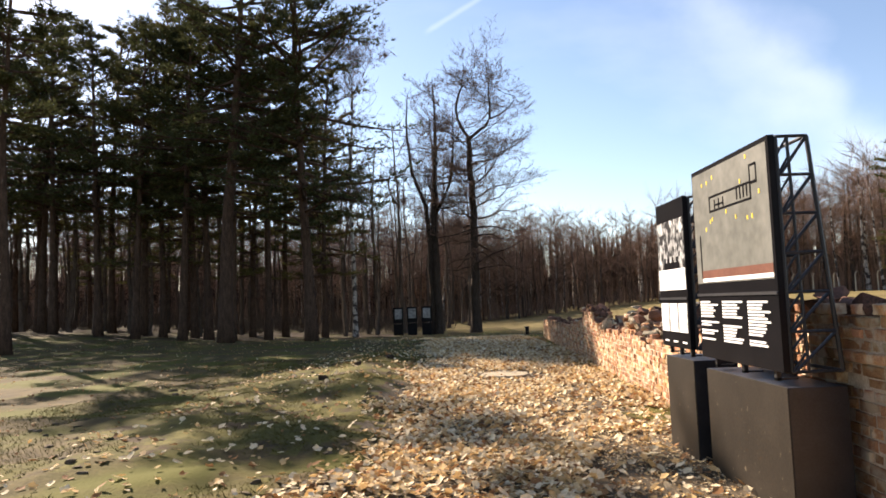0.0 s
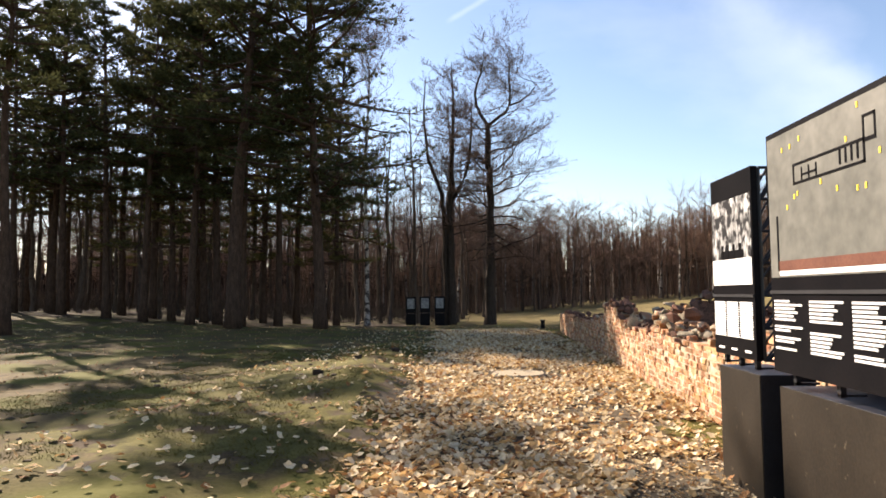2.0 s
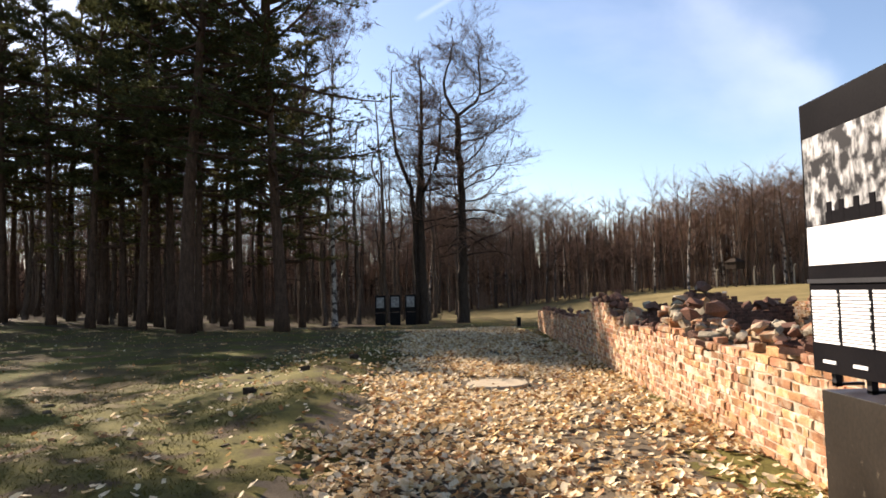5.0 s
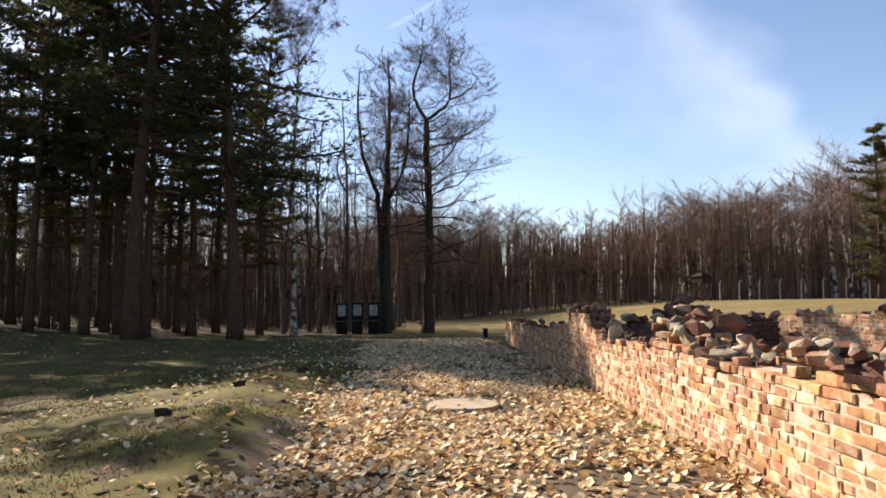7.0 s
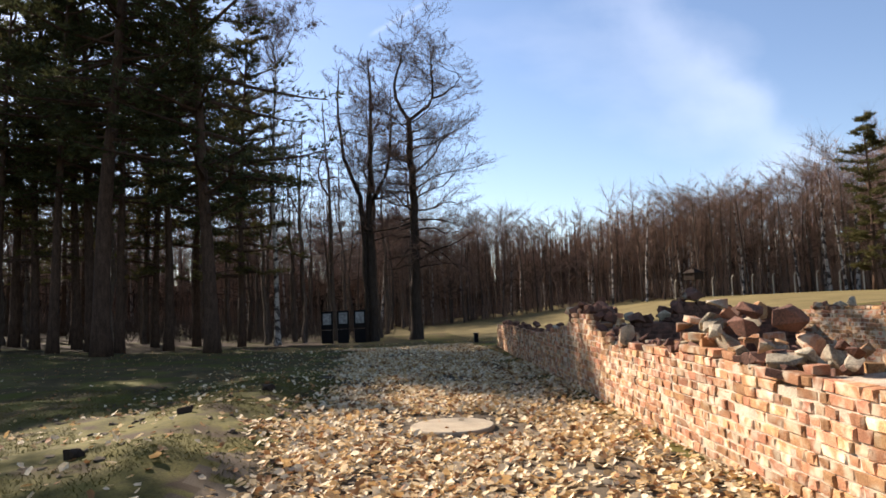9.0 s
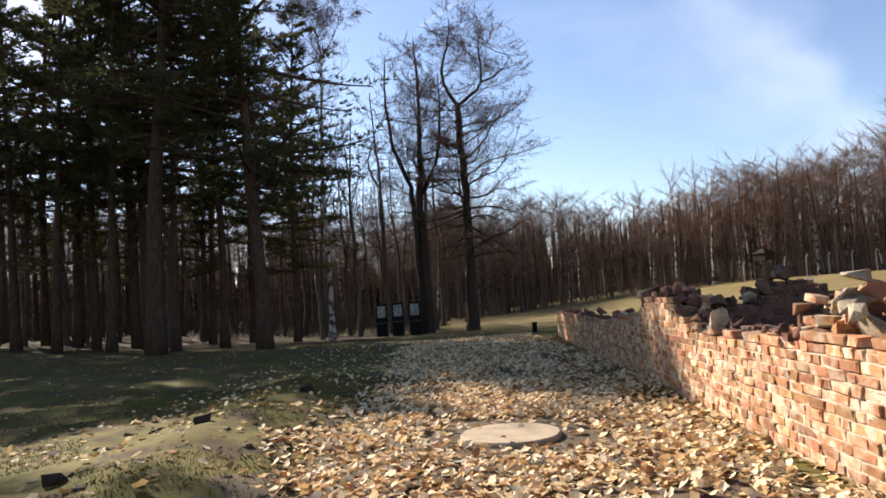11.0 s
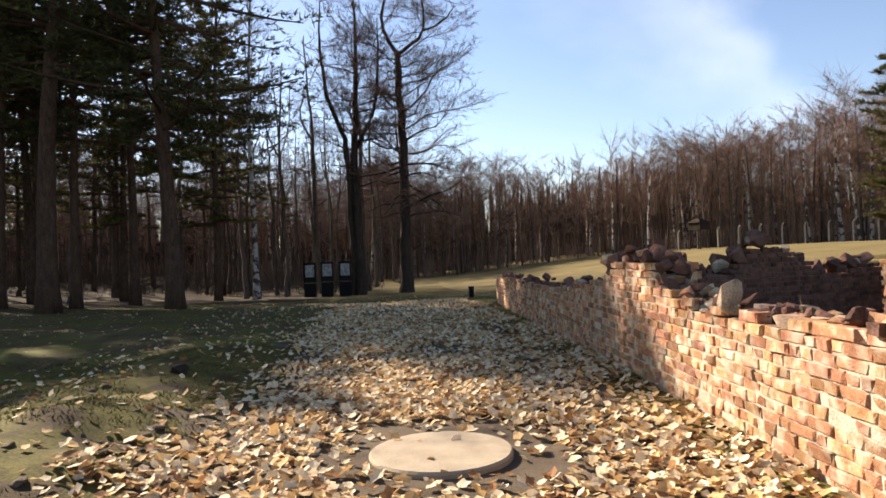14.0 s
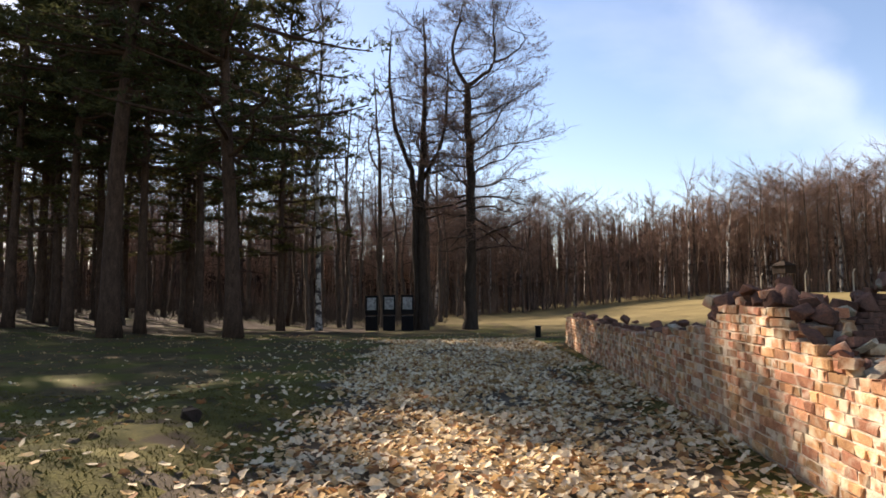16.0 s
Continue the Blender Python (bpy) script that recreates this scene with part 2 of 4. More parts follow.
def ground_z(x, y):
    """Height of the ground: falls gently ahead, rises to the field and under the pines, with a low bank beside the path."""
    w = min(max(y, -20.0), 110.0)
    z = -0.006 * min(w, 20.0) - 0.012 * min(max(w - 20.0, 0.0), 50.0) - 0.5 * step((w - 36) / 26)
    z += 2.6 * step((x - 2) / 36) * step((w - 18) / 50)
    z += 1.3 * step((-x - 9) / 28) * step((w - 12) / 40)
    z += 0.24 * math.exp(-((x + 1.7 + 0.05 * (w - 14)) / 0.9) ** 2) * step((w - 9) / 5) * (1 - step((w - 19) / 7))
    z += 0.12 * math.exp(-((x + 3.2) / 1.6) ** 2) * step((w - 4) / 5) * (1 - step((w - 16) / 6))
    z += 0.045 * noise.noise((x * 0.45, y * 0.45, 0.3)) + (0.06 * step((-0.4 - x) / 0.8) + 0.012) * noise.noise((x * 1.5, y * 1.3, 1.3)) + 0.02 * step((-0.4 - x) / 0.8) * noise.noise((x * 5, y * 5, 3.3))
    return z


M_FARTWIG = material("far_twigs", (0.13, 0.083, 0.06), (0.28, 0.19, 0.14), 2.0, 0.9, 0.0, 9.0)
M_MOSSGROUND = material("mossy_turf", (0.045, 0.04, 0.012), (0.14, 0.122, 0.033), 4.0, 0.95, 1.0, 45.0, third=(0.06, 0.042, 0.024), third_scale=1.7, third_at=(0.54, 0.63))
# brown leaf litter, with some of the shade under the trees in its colour
M_LITTER = material("shaded_forest_litter", (0.022, 0.015, 0.009), (0.075, 0.05, 0.029), 1.2, 0.95, 0.8, 14.0, third=(0.06, 0.055, 0.014), third_scale=0.3, third_at=(0.5, 0.6))
# one thicket in two tones: sunlit for the right, shaded by trunks for the left
M_THICKET_LIT = material("thicket_lit", (0.04, 0.027, 0.02), (0.13, 0.088, 0.063), 0.5, 0.95, 0.0, 4.0, stretch=(1, 1, 0.12))
M_THICKET_SHADED = material("thicket_shaded", (0.012, 0.008, 0.006), (0.046, 0.031, 0.022), 0.5, 0.95, 0.0, 4.0, stretch=(1, 1, 0.12))


# ---- ground ----
def axis(fine0, fine1, d, far0, far1):
    out, p, s = [], fine1, d
    while p < far1:
        out.append(p)
        s *= 1.17
        p += s
    lo, p, s = [], fine0, d
    while p > far0:
        lo.append(p)
        s *= 1.17
        p -= s
    return sorted(lo + list(np.arange(fine0 + d, fine1 - d / 2, d)) + out)


xs, ys = axis(-6.0, 5.0, 0.16, -1500, 1500), axis(-1.0, 24.0, 0.16, -800, 2500)
gb = Build()
gb.v = [(x, y, ground_z(x, y)) for y in ys for x in xs]
gw = len(xs)
for j in range(len(ys) - 1):
    for i in range(gw - 1):
        cx, cy = (xs[i] + xs[i + 1]) / 2, (ys[j] + ys[j + 1]) / 2
        # dry grass colour starts at the sunlit strip; shaded ground before it keeps darker soil
        sunlit_field = cx > 6 and cy > 44 + 5 * noise.noise((cx * 0.1, cy * 0.1, 8)) or cy > 72 and cx > -4
        edge = 0.9 * noise.noise((cx * 0.7, cy * 0.7, 5.0)) + 0.4 * noise.noise((cx * 3, cy * 3, 2.0))
        on_path = -0.9 + edge - 0.1 * max(0, 8 - cy) < cx < 3.3 and cy < 34
        gb.f.append((j * gw + i, j * gw + i + 1, (j + 1) * gw + i + 1, (j + 1) * gw + i))
        bank = -4.5 + edge < cx and 7.5 + 2 * edge < cy < 24 + edge
        moss = ((cx - 2.85) / 0.5) ** 2 + ((cy - 9.4) / 0.9) ** 2 < 1 + edge
        on_path = on_path and not moss
        bank = bank or moss
        gb.m.append(4 if cy > 45 + 2 * edge and cx < -3 + edge else 1 if sunlit_field else 2 if on_path else 3 if bank else 0)
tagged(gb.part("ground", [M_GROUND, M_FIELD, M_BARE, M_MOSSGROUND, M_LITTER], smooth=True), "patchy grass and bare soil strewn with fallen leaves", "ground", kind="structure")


# ---- ruined brick walls ----
def brick_mesh(seed, length=0.262, depth=0.12, height=0.075):
    """A worn brick with chamfered front edges, its front on the -x side."""
    r = random.Random(seed)
    b = Build()
    j = lambda a: r.uniform(-a, a)
    l, h, c = length / 2 + j(0.008), height / 2 + j(0.004), 0.011
    back = [(depth, -l, -h), (depth, l, -h), (depth, l, h), (depth, -l, h)]
    mid = [(c + j(0.004), -l + j(0.008), -h + j(0.006)), (c + j(0.004), l + j(0.008), -h + j(0.006)), (c + j(0.004), l + j(0.008), h + j(0.006)), (c + j(0.004), -l + j(0.008), h + j(0.006))]
    k = [c * r.uniform(0.4, 2.6) for _ in range(4)]
    front = [(j(0.009), -l + k[0], -h + c * 0.7), (j(0.006), l - k[1], -h + c * 0.7), (j(0.009), l - k[2], h - c * 0.7), (j(0.006), -l + k[3], h - c * 0.7)]
    b.add(back + mid + front, [(0, 1, 2, 3), (0, 4, 5, 1), (1, 5, 6, 2), (2, 6, 7, 3), (3, 7, 4, 0), (4, 8, 9, 5), (5, 9, 10, 6), (6, 10, 11, 7), (7, 11, 8, 4), (8, 11, 10, 9)])
    return b


def rock(seed, s=(0.2, 0.16, 0.12), square=0.5):
    """A broken angular lump with slightly worn edges."""
    r = random.Random(seed)
    bm = bmesh.new()
    for _ in range(13):
        c = Vector((r.uniform(-1, 1), r.uniform(-1, 1), r.uniform(-1, 1)))
        c = c.normalized().lerp(c / max(abs(c.x), abs(c.y), abs(c.z)), square)
        bm.verts.new((c.x * s[0] * 0.55, c.y * s[1] * 0.55, c.z * s[2] * 0.55))
    hull = bmesh.ops.convex_hull(bm, input=bm.verts)
    loose = [v for v in bm.verts if not v.link_faces]
    bmesh.ops.delete(bm, geom=loose, context="VERTS")
    bmesh.ops.bevel(bm, geom=bm.edges[:], offset=0.03 * min(s), segments=1, affect="EDGES")
    return bm


def rock_mesh(name, seed, s, square, mat):
    bm = rock(seed, s, square)
    me = bpy.data.meshes.new(name)
    bm.to_mesh(me)
    bm.free()
    me.materials.append(mat)
    return me


def curve_at(knots, u):
    for (a, p), (b, q) in zip(knots, knots[1:]):
        if u <= b:
            return p + (q - p) * (u - a) / (b - a)
    return knots[-1][1]


def ruin_wall(name, label, start, end, tops, thick=0.5, whole=None, seed=1, both=False, brick=None, joint=None):
    """A broken wall from start to end; tops: height above the ground by metres along. Bricks in courses before a mortar core."""
    r = random.Random(seed)
    (ax, ay), (bx, by) = start, end
    length = math.hypot(bx - ax, by - ay)
    turn = math.atan2(-(bx - ax), by - ay)
    base = pose(ax, ay, 0, 0, 0, math.degrees(turn))
    root = empty(name, base, label, "wall", kind="structure")
    top = lambda u: curve_at(tops, u)
    floor_at = lambda u: ground_z(ax + (bx - ax) * u / length, ay + (by - ay) * u / length)
    core, n = Build(), max(8, int(length / 0.14))
    for i in range(n + 1):
        u = length * i / n
        h = floor_at(u) + max(0.1, math.floor(top(u) / 0.087) * 0.087 - 0.03 + 0.02 * noise.noise((u * 4, seed, 0)))
        g = floor_at(u) - 0.3
        core.v += [(0.013 + 0.008 * noise.noise((u * 3, 0, seed)), u, g), (thick - 0.02, u, g), (thick - 0.02, u, h + 0.03), (0.013 + 0.008 * noise.noise((u * 3, 5, seed)), u, h)]
        if i:
            o = 4 * (i - 1)
            for a in range(4):
                e = (a + 1) % 4
                core.f.append((o + a, o + e, o + e + 4, o + a + 4))
                core.m.append(0)
    core.f += [(0, 3, 2, 1), (4 * n, 4 * n + 1, 4 * n + 2, 4 * n + 3)]
    core.m += [0, 0]
    core.part("mortar_core", joint or M_MORTAR, root)
    shapes = [brick_mesh(seed * 50 + k) for k in range(9)] + [brick_mesh(seed * 50 + 20 + k, 0.125) for k in range(9)]
    meshes = [b.mesh("brick", brick or M_BRICK) for b in shapes]
    rest = Build()
    lvl = min(floor_at(u) for u in np.linspace(0, length, 20)) + 0.02
    course = 0
    while course < 24:
        z = lvl + course * 0.087 + 0.035
        u = -0.06 if course % 2 else 0.0
        while u < length:
            header = r.random() < 0.58
            w = 0.125 if header else 0.262
            uc = u + w / 2
            u += w + 0.012
            if not 0 < uc < length or z > floor_at(uc) + top(uc) + r.uniform(-0.03, 0.05) or z < floor_at(uc) - 0.02 or r.random() < 0.02:
                continue
            k = r.randrange(9, 18) if header else r.randrange(9)
            for side in ((0, 1) if both else (0,)):
                dx = r.gauss(0, 0.006)
                m = Matrix.Translation((dx if side == 0 else thick - dx, uc, z)) @ Euler((r.gauss(0, 0.025), 0, r.gauss(0, 0.04) + (math.pi if side else 0))).to_matrix().to_4x4()
                if whole and whole[0] < uc < whole[1] and side == 0:
                    ob = new("brick", meshes[k])
                    ob.parent = root
                    ob.matrix_basis = m
                else:
                    rest.add([tuple(m @ Vector(v)) for v in shapes[k].v], shapes[k].f)
        course += 1
    if rest.v:
        tagged(rest.part("brickwork", brick or M_BRICK, root), kind="stuff")
    return root, base, length, top, floor_at, thick


def rubble(built, count, seed, span, lift=0.06, size=(0.12, 0.3), dark=0.3, pile=1):
    """Broken stones and bricks lying along the top of a wall."""
    root, base, length, top, floor_at, thick = built
    r = random.Random(seed)
    kinds = [rock_mesh("stone", seed * 9 + k, (r.uniform(0.9, 1.25), r.uniform(0.8, 1.1), r.uniform(0.5, 0.85)), r.uniform(0.35, 1.0), M_DARKSTONE if k / 12 < dark else M_BRICK if k % 3 == 0 else M_STONE) for k in range(12)]
    bricks = [brick_mesh(seed * 31 + k, r.choice((0.25, 0.19, 0.14)), 0.12).mesh("loose_brick", M_BRICK if k % 4 > 4 * dark - 1 else M_DARKSTONE) for k in range(6)]
    for i in range(count):
        u, v, s = r.uniform(*span), r.uniform(0.06, thick - 0.04), r.uniform(*size)
        layer = r.random() ** 2 * pile
        z = floor_at(u) + math.floor(top(u) / 0.087) * 0.087 + lift * 0.4 + s * 0.22 + layer * 0.12
        whole_brick = r.random() < 0.35
        ob = new("loose_brick" if whole_brick else "stone", r.choice(bricks if whole_brick else kinds))
        ob.parent = root
        tip = 14 if whole_brick else 32
        if whole_brick:
            s = r.uniform(0.85, 1.05)
            z -= 0.02
        ob.matrix_basis = pose(v, u, z, r.uniform(-tip, tip), r.uniform(-tip, tip), r.uniform(0, 360)) @ Matrix.Diagonal((s, s, s * r.uniform(0.8, 1.25), 1))


FRONT_TOPS = [(a + 3, b) for a, b in [(-3, 1.4), (0, 1.5), (3.4, 1.45), (3.9, 1.3), (5.2, 1.2), (6.4, 1.02), (8.5, 0.95), (9.2, 0.95), (10.1, 1.05), (11.0, 0.95), (13.4, 0.92), (14.0, 0.98), (14.35, 1.22), (15.0, 1.36), (15.8, 1.3), (16.5, 1.12), (17.6, 1.0), (19, 0.9), (22, 0.85), (25.2, 0.95), (26.5, 0.9), (30.5, 0.88)]]
front = ruin_wall("wall_front", "ruined red brick wall with a broken top and loose stones", (2.67, 0.0), (4.83, 33.5), FRONT_TOPS, 0.5, (12.3, 17.4), 3, True)
rubble(front, 150, 5, (7.5, 14.2), 0.04, (0.08, 0.19), 0.35, 1.8)
rubble(front, 70, 25, (14.0, 17.2), 0.02, (0.09, 0.2), 0.35, 1.0)
rubble(front, 44, 15, (11.6, 14.0), 0.1, (0.12, 0.24), 0.35, 3)
rubble(front, 20, 16, (8.0, 16.6), 0.06, (0.18, 0.26), 0.3, 1.0)
rubble(front, 44, 6, (17.1, 19.8), 0.04, (0.13, 0.26), 0.8, 1.6)
rubble(front, 95, 7, (19.6, 33.4), 0.02, (0.1, 0.22), 0.85, 1)
rubble(front, 26, 8, (0.2, 7.5), 0.05, (0.2, 0.36), 0.6, 1)
# the backlit shade of this wall is put into its brick and joint colour
cross = ruin_wall("wall_cross", "low crumbled cross wall inside the ruin, brick darkened for its shade", (10.2, 22.2), (4.7, 21.0), [(0, 1.1), (1.2, 0.95), (2.0, 1.35), (2.8, 1.5), (3.4, 1.1), (5.6, 0.8)], 0.5, None, 8, True, M_DARKSTONE, M_DARKSTONE)
rubble(cross, 40, 9, (0.2, 5.4), 0.05, (0.2, 0.4), 0.8, 1)
back = ruin_wall("wall_back", "ruined back wall of pale red brick", (10.3, 6.0), (10.6, 30.0), [(0, 1.35), (6, 1.3), (9, 1.15), (12, 1.3), (16, 1.2), (18, 0.9), (24, 0.8)], 0.5, None, 11, True)
rubble(back, 60, 12, (0.2, 23.5), 0.05, (0.2, 0.4), 0.4, 1)


# ---- concrete cover ----
def round_cover(x, y, r):
    b, n = Build(), 48
    z = ground_z(x, y) + 0.035
    root = empty("manhole_cover", pose(x, y, z), "round weathered concrete well cover lying among fallen leaves", "cover")
    rings = [(r, -0.09), (r, -0.018), (r - 0.016, 0.0), (r * 0.5, 0.004), (0.02, 0.006)]
    for q, h in rings:
        b.v += [(q * (1 + 0.006 * math.sin(5 * a)) * math.cos(a), q * math.sin(a), h) for a in [2 * math.pi * i / n for i in range(n)]]
    for k in range(len(rings) - 1):
        for i in range(n):
            e = (i + 1) % n
            b.f.append((k * n + i, k * n + e, (k + 1) * n + e, (k + 1) * n + i))
            b.m.append(0)
    b.f.append(tuple(4 * n + i for i in range(n)))
    b.m.append(0)
    b.part("slab", M_CONCRETE, root)
    return root


DISC = (1.3, 15.45)
round_cover(*DISC, 0.54)


# ---- information boards ----
def info_board(x, y0, y1, z0, gap, top, depth, plan, seed, name, label):
    """A printed board on a sheet steel plinth, with a lattice frame behind. Its face looks to -x."""
    r = random.Random(seed)
    root = empty(name, pose(x, y0, z0 - 0.02), label, "information board", "boards beside the ruin")
    w = y1 - y0
    p = Build()
    p.box(0.03, 0.46, 0.02, w - 0.02, -0.06, gap - 0.11)
    plinth = p.part("plinth", M_STEEL, root)
    fr = Build()
    fr.box(0.024, 0.03, 0.022, w - 0.022, -0.06, gap - 0.112)
    fr.part("front_sheet", M_PLINTH, root)
    bev = plinth.modifiers.new("edges", "BEVEL")
    bev.width, bev.segments = 0.006, 2
    f = Build()
    f.box(0, 0.05, 0, w, gap, top)
    f.part("panel", M_PANEL, root)
    mid = gap + (top - gap) * 0.33
    pr = Build()
    if plan:
        pr.box(-0.004, 0, 0.03, w - 0.02, mid + 0.09 * (top - mid), top - 0.04)
        pr.part("plan_print", M_PLAN, root)
        d = Build()
        ph = top - mid
        line = lambda a, b, c, e: d.box(-0.007, -0.004, a * w, b * w, mid + c * ph, mid + e * ph, 0)
        line(0.2, 0.74, 0.74, 0.755), line(0.2, 0.74, 0.63, 0.645), line(0.2, 0.212, 0.63, 0.755), line(0.73, 0.742, 0.63, 0.755)
        line(0.14, 0.21, 0.73, 0.75), line(0.13, 0.14, 0.73, 0.86), line(0.13, 0.21, 0.85, 0.865), line(0.2, 0.21, 0.75, 0.86)
        for a in (0.24, 0.28, 0.32, 0.36):
            line(a, a + 0.012, 0.66, 0.74)
        for a in (0.54, 0.6, 0.66):
            line(a, a + 0.01, 0.645, 0.72)
        line(0.54, 0.67, 0.67, 0.682)
        line(0.9, 0.914, 0.13, 0.47)
        d.part("plan_lines", M_PANEL, root)
        e = Build()
        e.box(-0.007, -0.004, 0.03, w * 0.91, mid + 0.13 * ph, mid + 0.19 * ph)
        e.part("plan_strip", M_RUST, root)
        e = Build()
        e.box(-0.006, -0.004, 0.03, w * 0.9, mid + 0.1 * ph, mid + 0.128 * ph)
        e.part("plan_margin", M_WHITE, root)
        e = Build()
        for _ in range(13):
            a, c = r.uniform(0.05, 0.9) * w, mid + r.uniform(0.45, 0.95) * ph
            e.box(-0.007, -0.004, a, a + 0.018, c, c + 0.035)
        tagged(e.part("plan_marks", M_YELLOW, root), kind="stuff")
    else:
        ph = top - mid
        pr.box(-0.004, 0, 0.02, w - 0.02, mid + 0.09, mid + 0.8 * ph)
        pr.part("photograph", M_GREYPRINT, root)
        e = Build()
        e.box(-0.006, -0.004, 0.02, w - 0.02, mid + 0.09, mid + 0.3 * ph)
        e.part("photograph_snow", M_WHITE, root)
        e = Build()
        e.box(-0.007, -0.004, 0.2 * w, 0.75 * w, mid + 0.3 * ph, mid + 0.37 * ph)
        for a in (0.25, 0.4, 0.55, 0.68):
            e.box(-0.008, -0.004, a * w, (a + 0.05) * w, mid + 0.3 * ph, mid + 0.42 * ph)
        e.part("photograph_dark", M_PANEL, root)
    t = Build()
    th = mid - gap
    cols = 3
    rows = 14 if plan else 16
    for c in range(cols):
        a0 = (0.05 + c * 0.32) * w
        for k in range(rows):
            if plan and r.random() < 0.16:
                continue
            ln = (0.26 if plan else 0.295) * w * (r.uniform(0.55, 1.0) if plan else r.uniform(0.93, 1.0))
            h = th * (0.9 - k * (0.045 if plan else 0.037))
            # lines set flush at the reader's first side
            t.box(-0.005, 0, a0 + 0.28 * w - ln, a0 + 0.28 * w, gap + h - th * 0.026, gap + h)
    if not plan:
        for c in range(cols):
            t.box(-0.005, 0, (0.1 + c * 0.32) * w, (0.24 + c * 0.32) * w, gap + th * 0.1, gap + th * 0.135)
    t.part("text_lines", M_WHITE, root)
    s = Build()
    s.box(-0.012, 0.0, 0, w, mid - 0.012, mid + 0.012)
    s.part("cross_bar", M_STEEL, root)
    # brackets between plinth and panel
    for a in (0.14, 0.5, 0.86):
        q = Build()
        q.box(0.04, 0.075, a * w - 0.02, a * w + 0.02, gap - 0.08, gap + 0.03)
        q.box(0.04, 0.2, a * w - 0.02, a * w + 0.02, gap - 0.075, gap - 0.06)
        q.part("bracket", M_STEEL, root)
    # lattice frames at both ends
    for yy in (0.025, w - 0.025):
        g = Build()
        lo, hi = gap, top - 0.01
        back_x = lambda z: depth * (1.45 - 0.45 * (z - lo) / (hi - lo))
        bar = lambda a, b, rr=0.013: g.tube([a, b], [rr, rr], 6)
        bar((0.07, yy, lo), (0.07, yy, hi), 0.016)
        bar((0.07 + back_x(lo) * 0.28, yy, lo), (0.07 + back_x(hi) * 0.28, yy, hi), 0.012)
        bar((back_x(lo), yy, lo), (back_x(hi), yy, hi), 0.016)
        n = 6
        for k in range(n + 1):
            z = lo + (hi - lo) * k / n
            bar((0.07, yy, z), (back_x(z), yy, z))
            if k < n:
                z2 = lo + (hi - lo) * (k + 1) / n
                bar((0.07 + 0.28 * back_x(z) * 0.2, yy, z), (back_x(z2), yy, z2))
                for kk in range(2):
                    za = z + (z2 - z) * kk / 2
                    bar((0.07, yy, za), (0.07 + back_x(za) * 0.28, yy, za + (z2 - z) / 2), 0.009)
        g.part("lattice", M_STEEL, root)
    for z in (gap, (gap + top) / 2, top - 0.01):
        g = Build()
        xx = depth * (1.45 - 0.45 * (z - gap) / (top - gap))
        g.tube([(xx, 0.03, z), (xx, w - 0.03, z)], [0.014, 0.014], 6)
        g.part("back_rail", M_STEEL, root)
    return root


info_board(2.4, 4.85, 6.37, ground_z(2.4, 5.6), 1.06, 2.79, 0.3, True, 4, "plan_board", "black steel information board with a pale site plan and white text")
info_board(2.4, 6.66, 7.5, ground_z(2.4, 7.0), 1.1, 2.63, 0.26, False, 5, "photo_board", "black steel information board with a snowy black-and-white photograph")


def far_board(m):
    root = empty("small_board", m, "black information stand with a grey picture, standing among trees", "information board", "boards by the trees")
    p = Build()
    p.box(-0.4, 0.4, 0, 0.4, -0.1, 0.98)
    p.part("plinth", M_PANEL, root)
    p = Build()
    p.box(-0.42, 0.42, 0.05, 0.13, 1.06, 2.35)
    for a in (-0.3, 0.3):
        p.box(a - 0.03, a + 0.03, 0.08, 0.12, 0.95, 1.1)
    p.part("panel", M_PANEL, root)
    p = Build()
    p.box(-0.3, 0.3, 0.045, 0.05, 1.4, 2.2)
    p.part("picture", M_DULLPRINT, root)
    return root


fb = far_board(pose(-3.95, 56.0, ground_z(-3.95, 56), 0, 0, -4))
for bx in (-2.8, -1.6):
    copy_thing(fb, pose(bx, 56.1, ground_z(bx, 56.1), 0, 0, 4))


# ---- low brick piers beyond the ruin ----
def brick_pier(m):
    root = empty("brick_pier", m, "short square pier of dark red brick in the field", "pier", "brick piers")
    b = Build()
    b.box(-0.13, 0.13, -0.13, 0.13, -0.2, 0.78)
    b.box(-0.15, 0.15, -0.15, 0.15, 0.78, 0.86)
    b.part("shaft", M_DARKSTONE, root)
    return root


pier = brick_pier(pose(11.95, 33.0, ground_z(11.95, 33) - 0.02))
for k in (1, 2, 3):
    px = 11.95 + 0.37 * k
    copy_thing(pier, pose(px, 33.0, ground_z(px, 33) - 0.02))


# ---- trees ----
def spray(b, r, at, d, length, count, width, mi):
    """Fine twigs at the end of a limb."""
    for _ in range(count):
        p = at - d * length * r.uniform(0, 0.5)
        w = (d + Vector((r.gauss(0, 0.6), r.gauss(0, 0.6), r.gauss(0.05, 0.55)))).normalized()
        a = w.cross(Vector((r.gauss(0, 1), r.gauss(0, 1), r.gauss(0, 1)))).normalized() * width
        e = p + w * length * r.uniform(0.5, 1.3)
        o = len(b.v)
        b.v += [tuple(p + a), tuple(e), tuple(p - a)]
        b.f.append((o, o + 1, o + 2))
        b.m.append(mi)


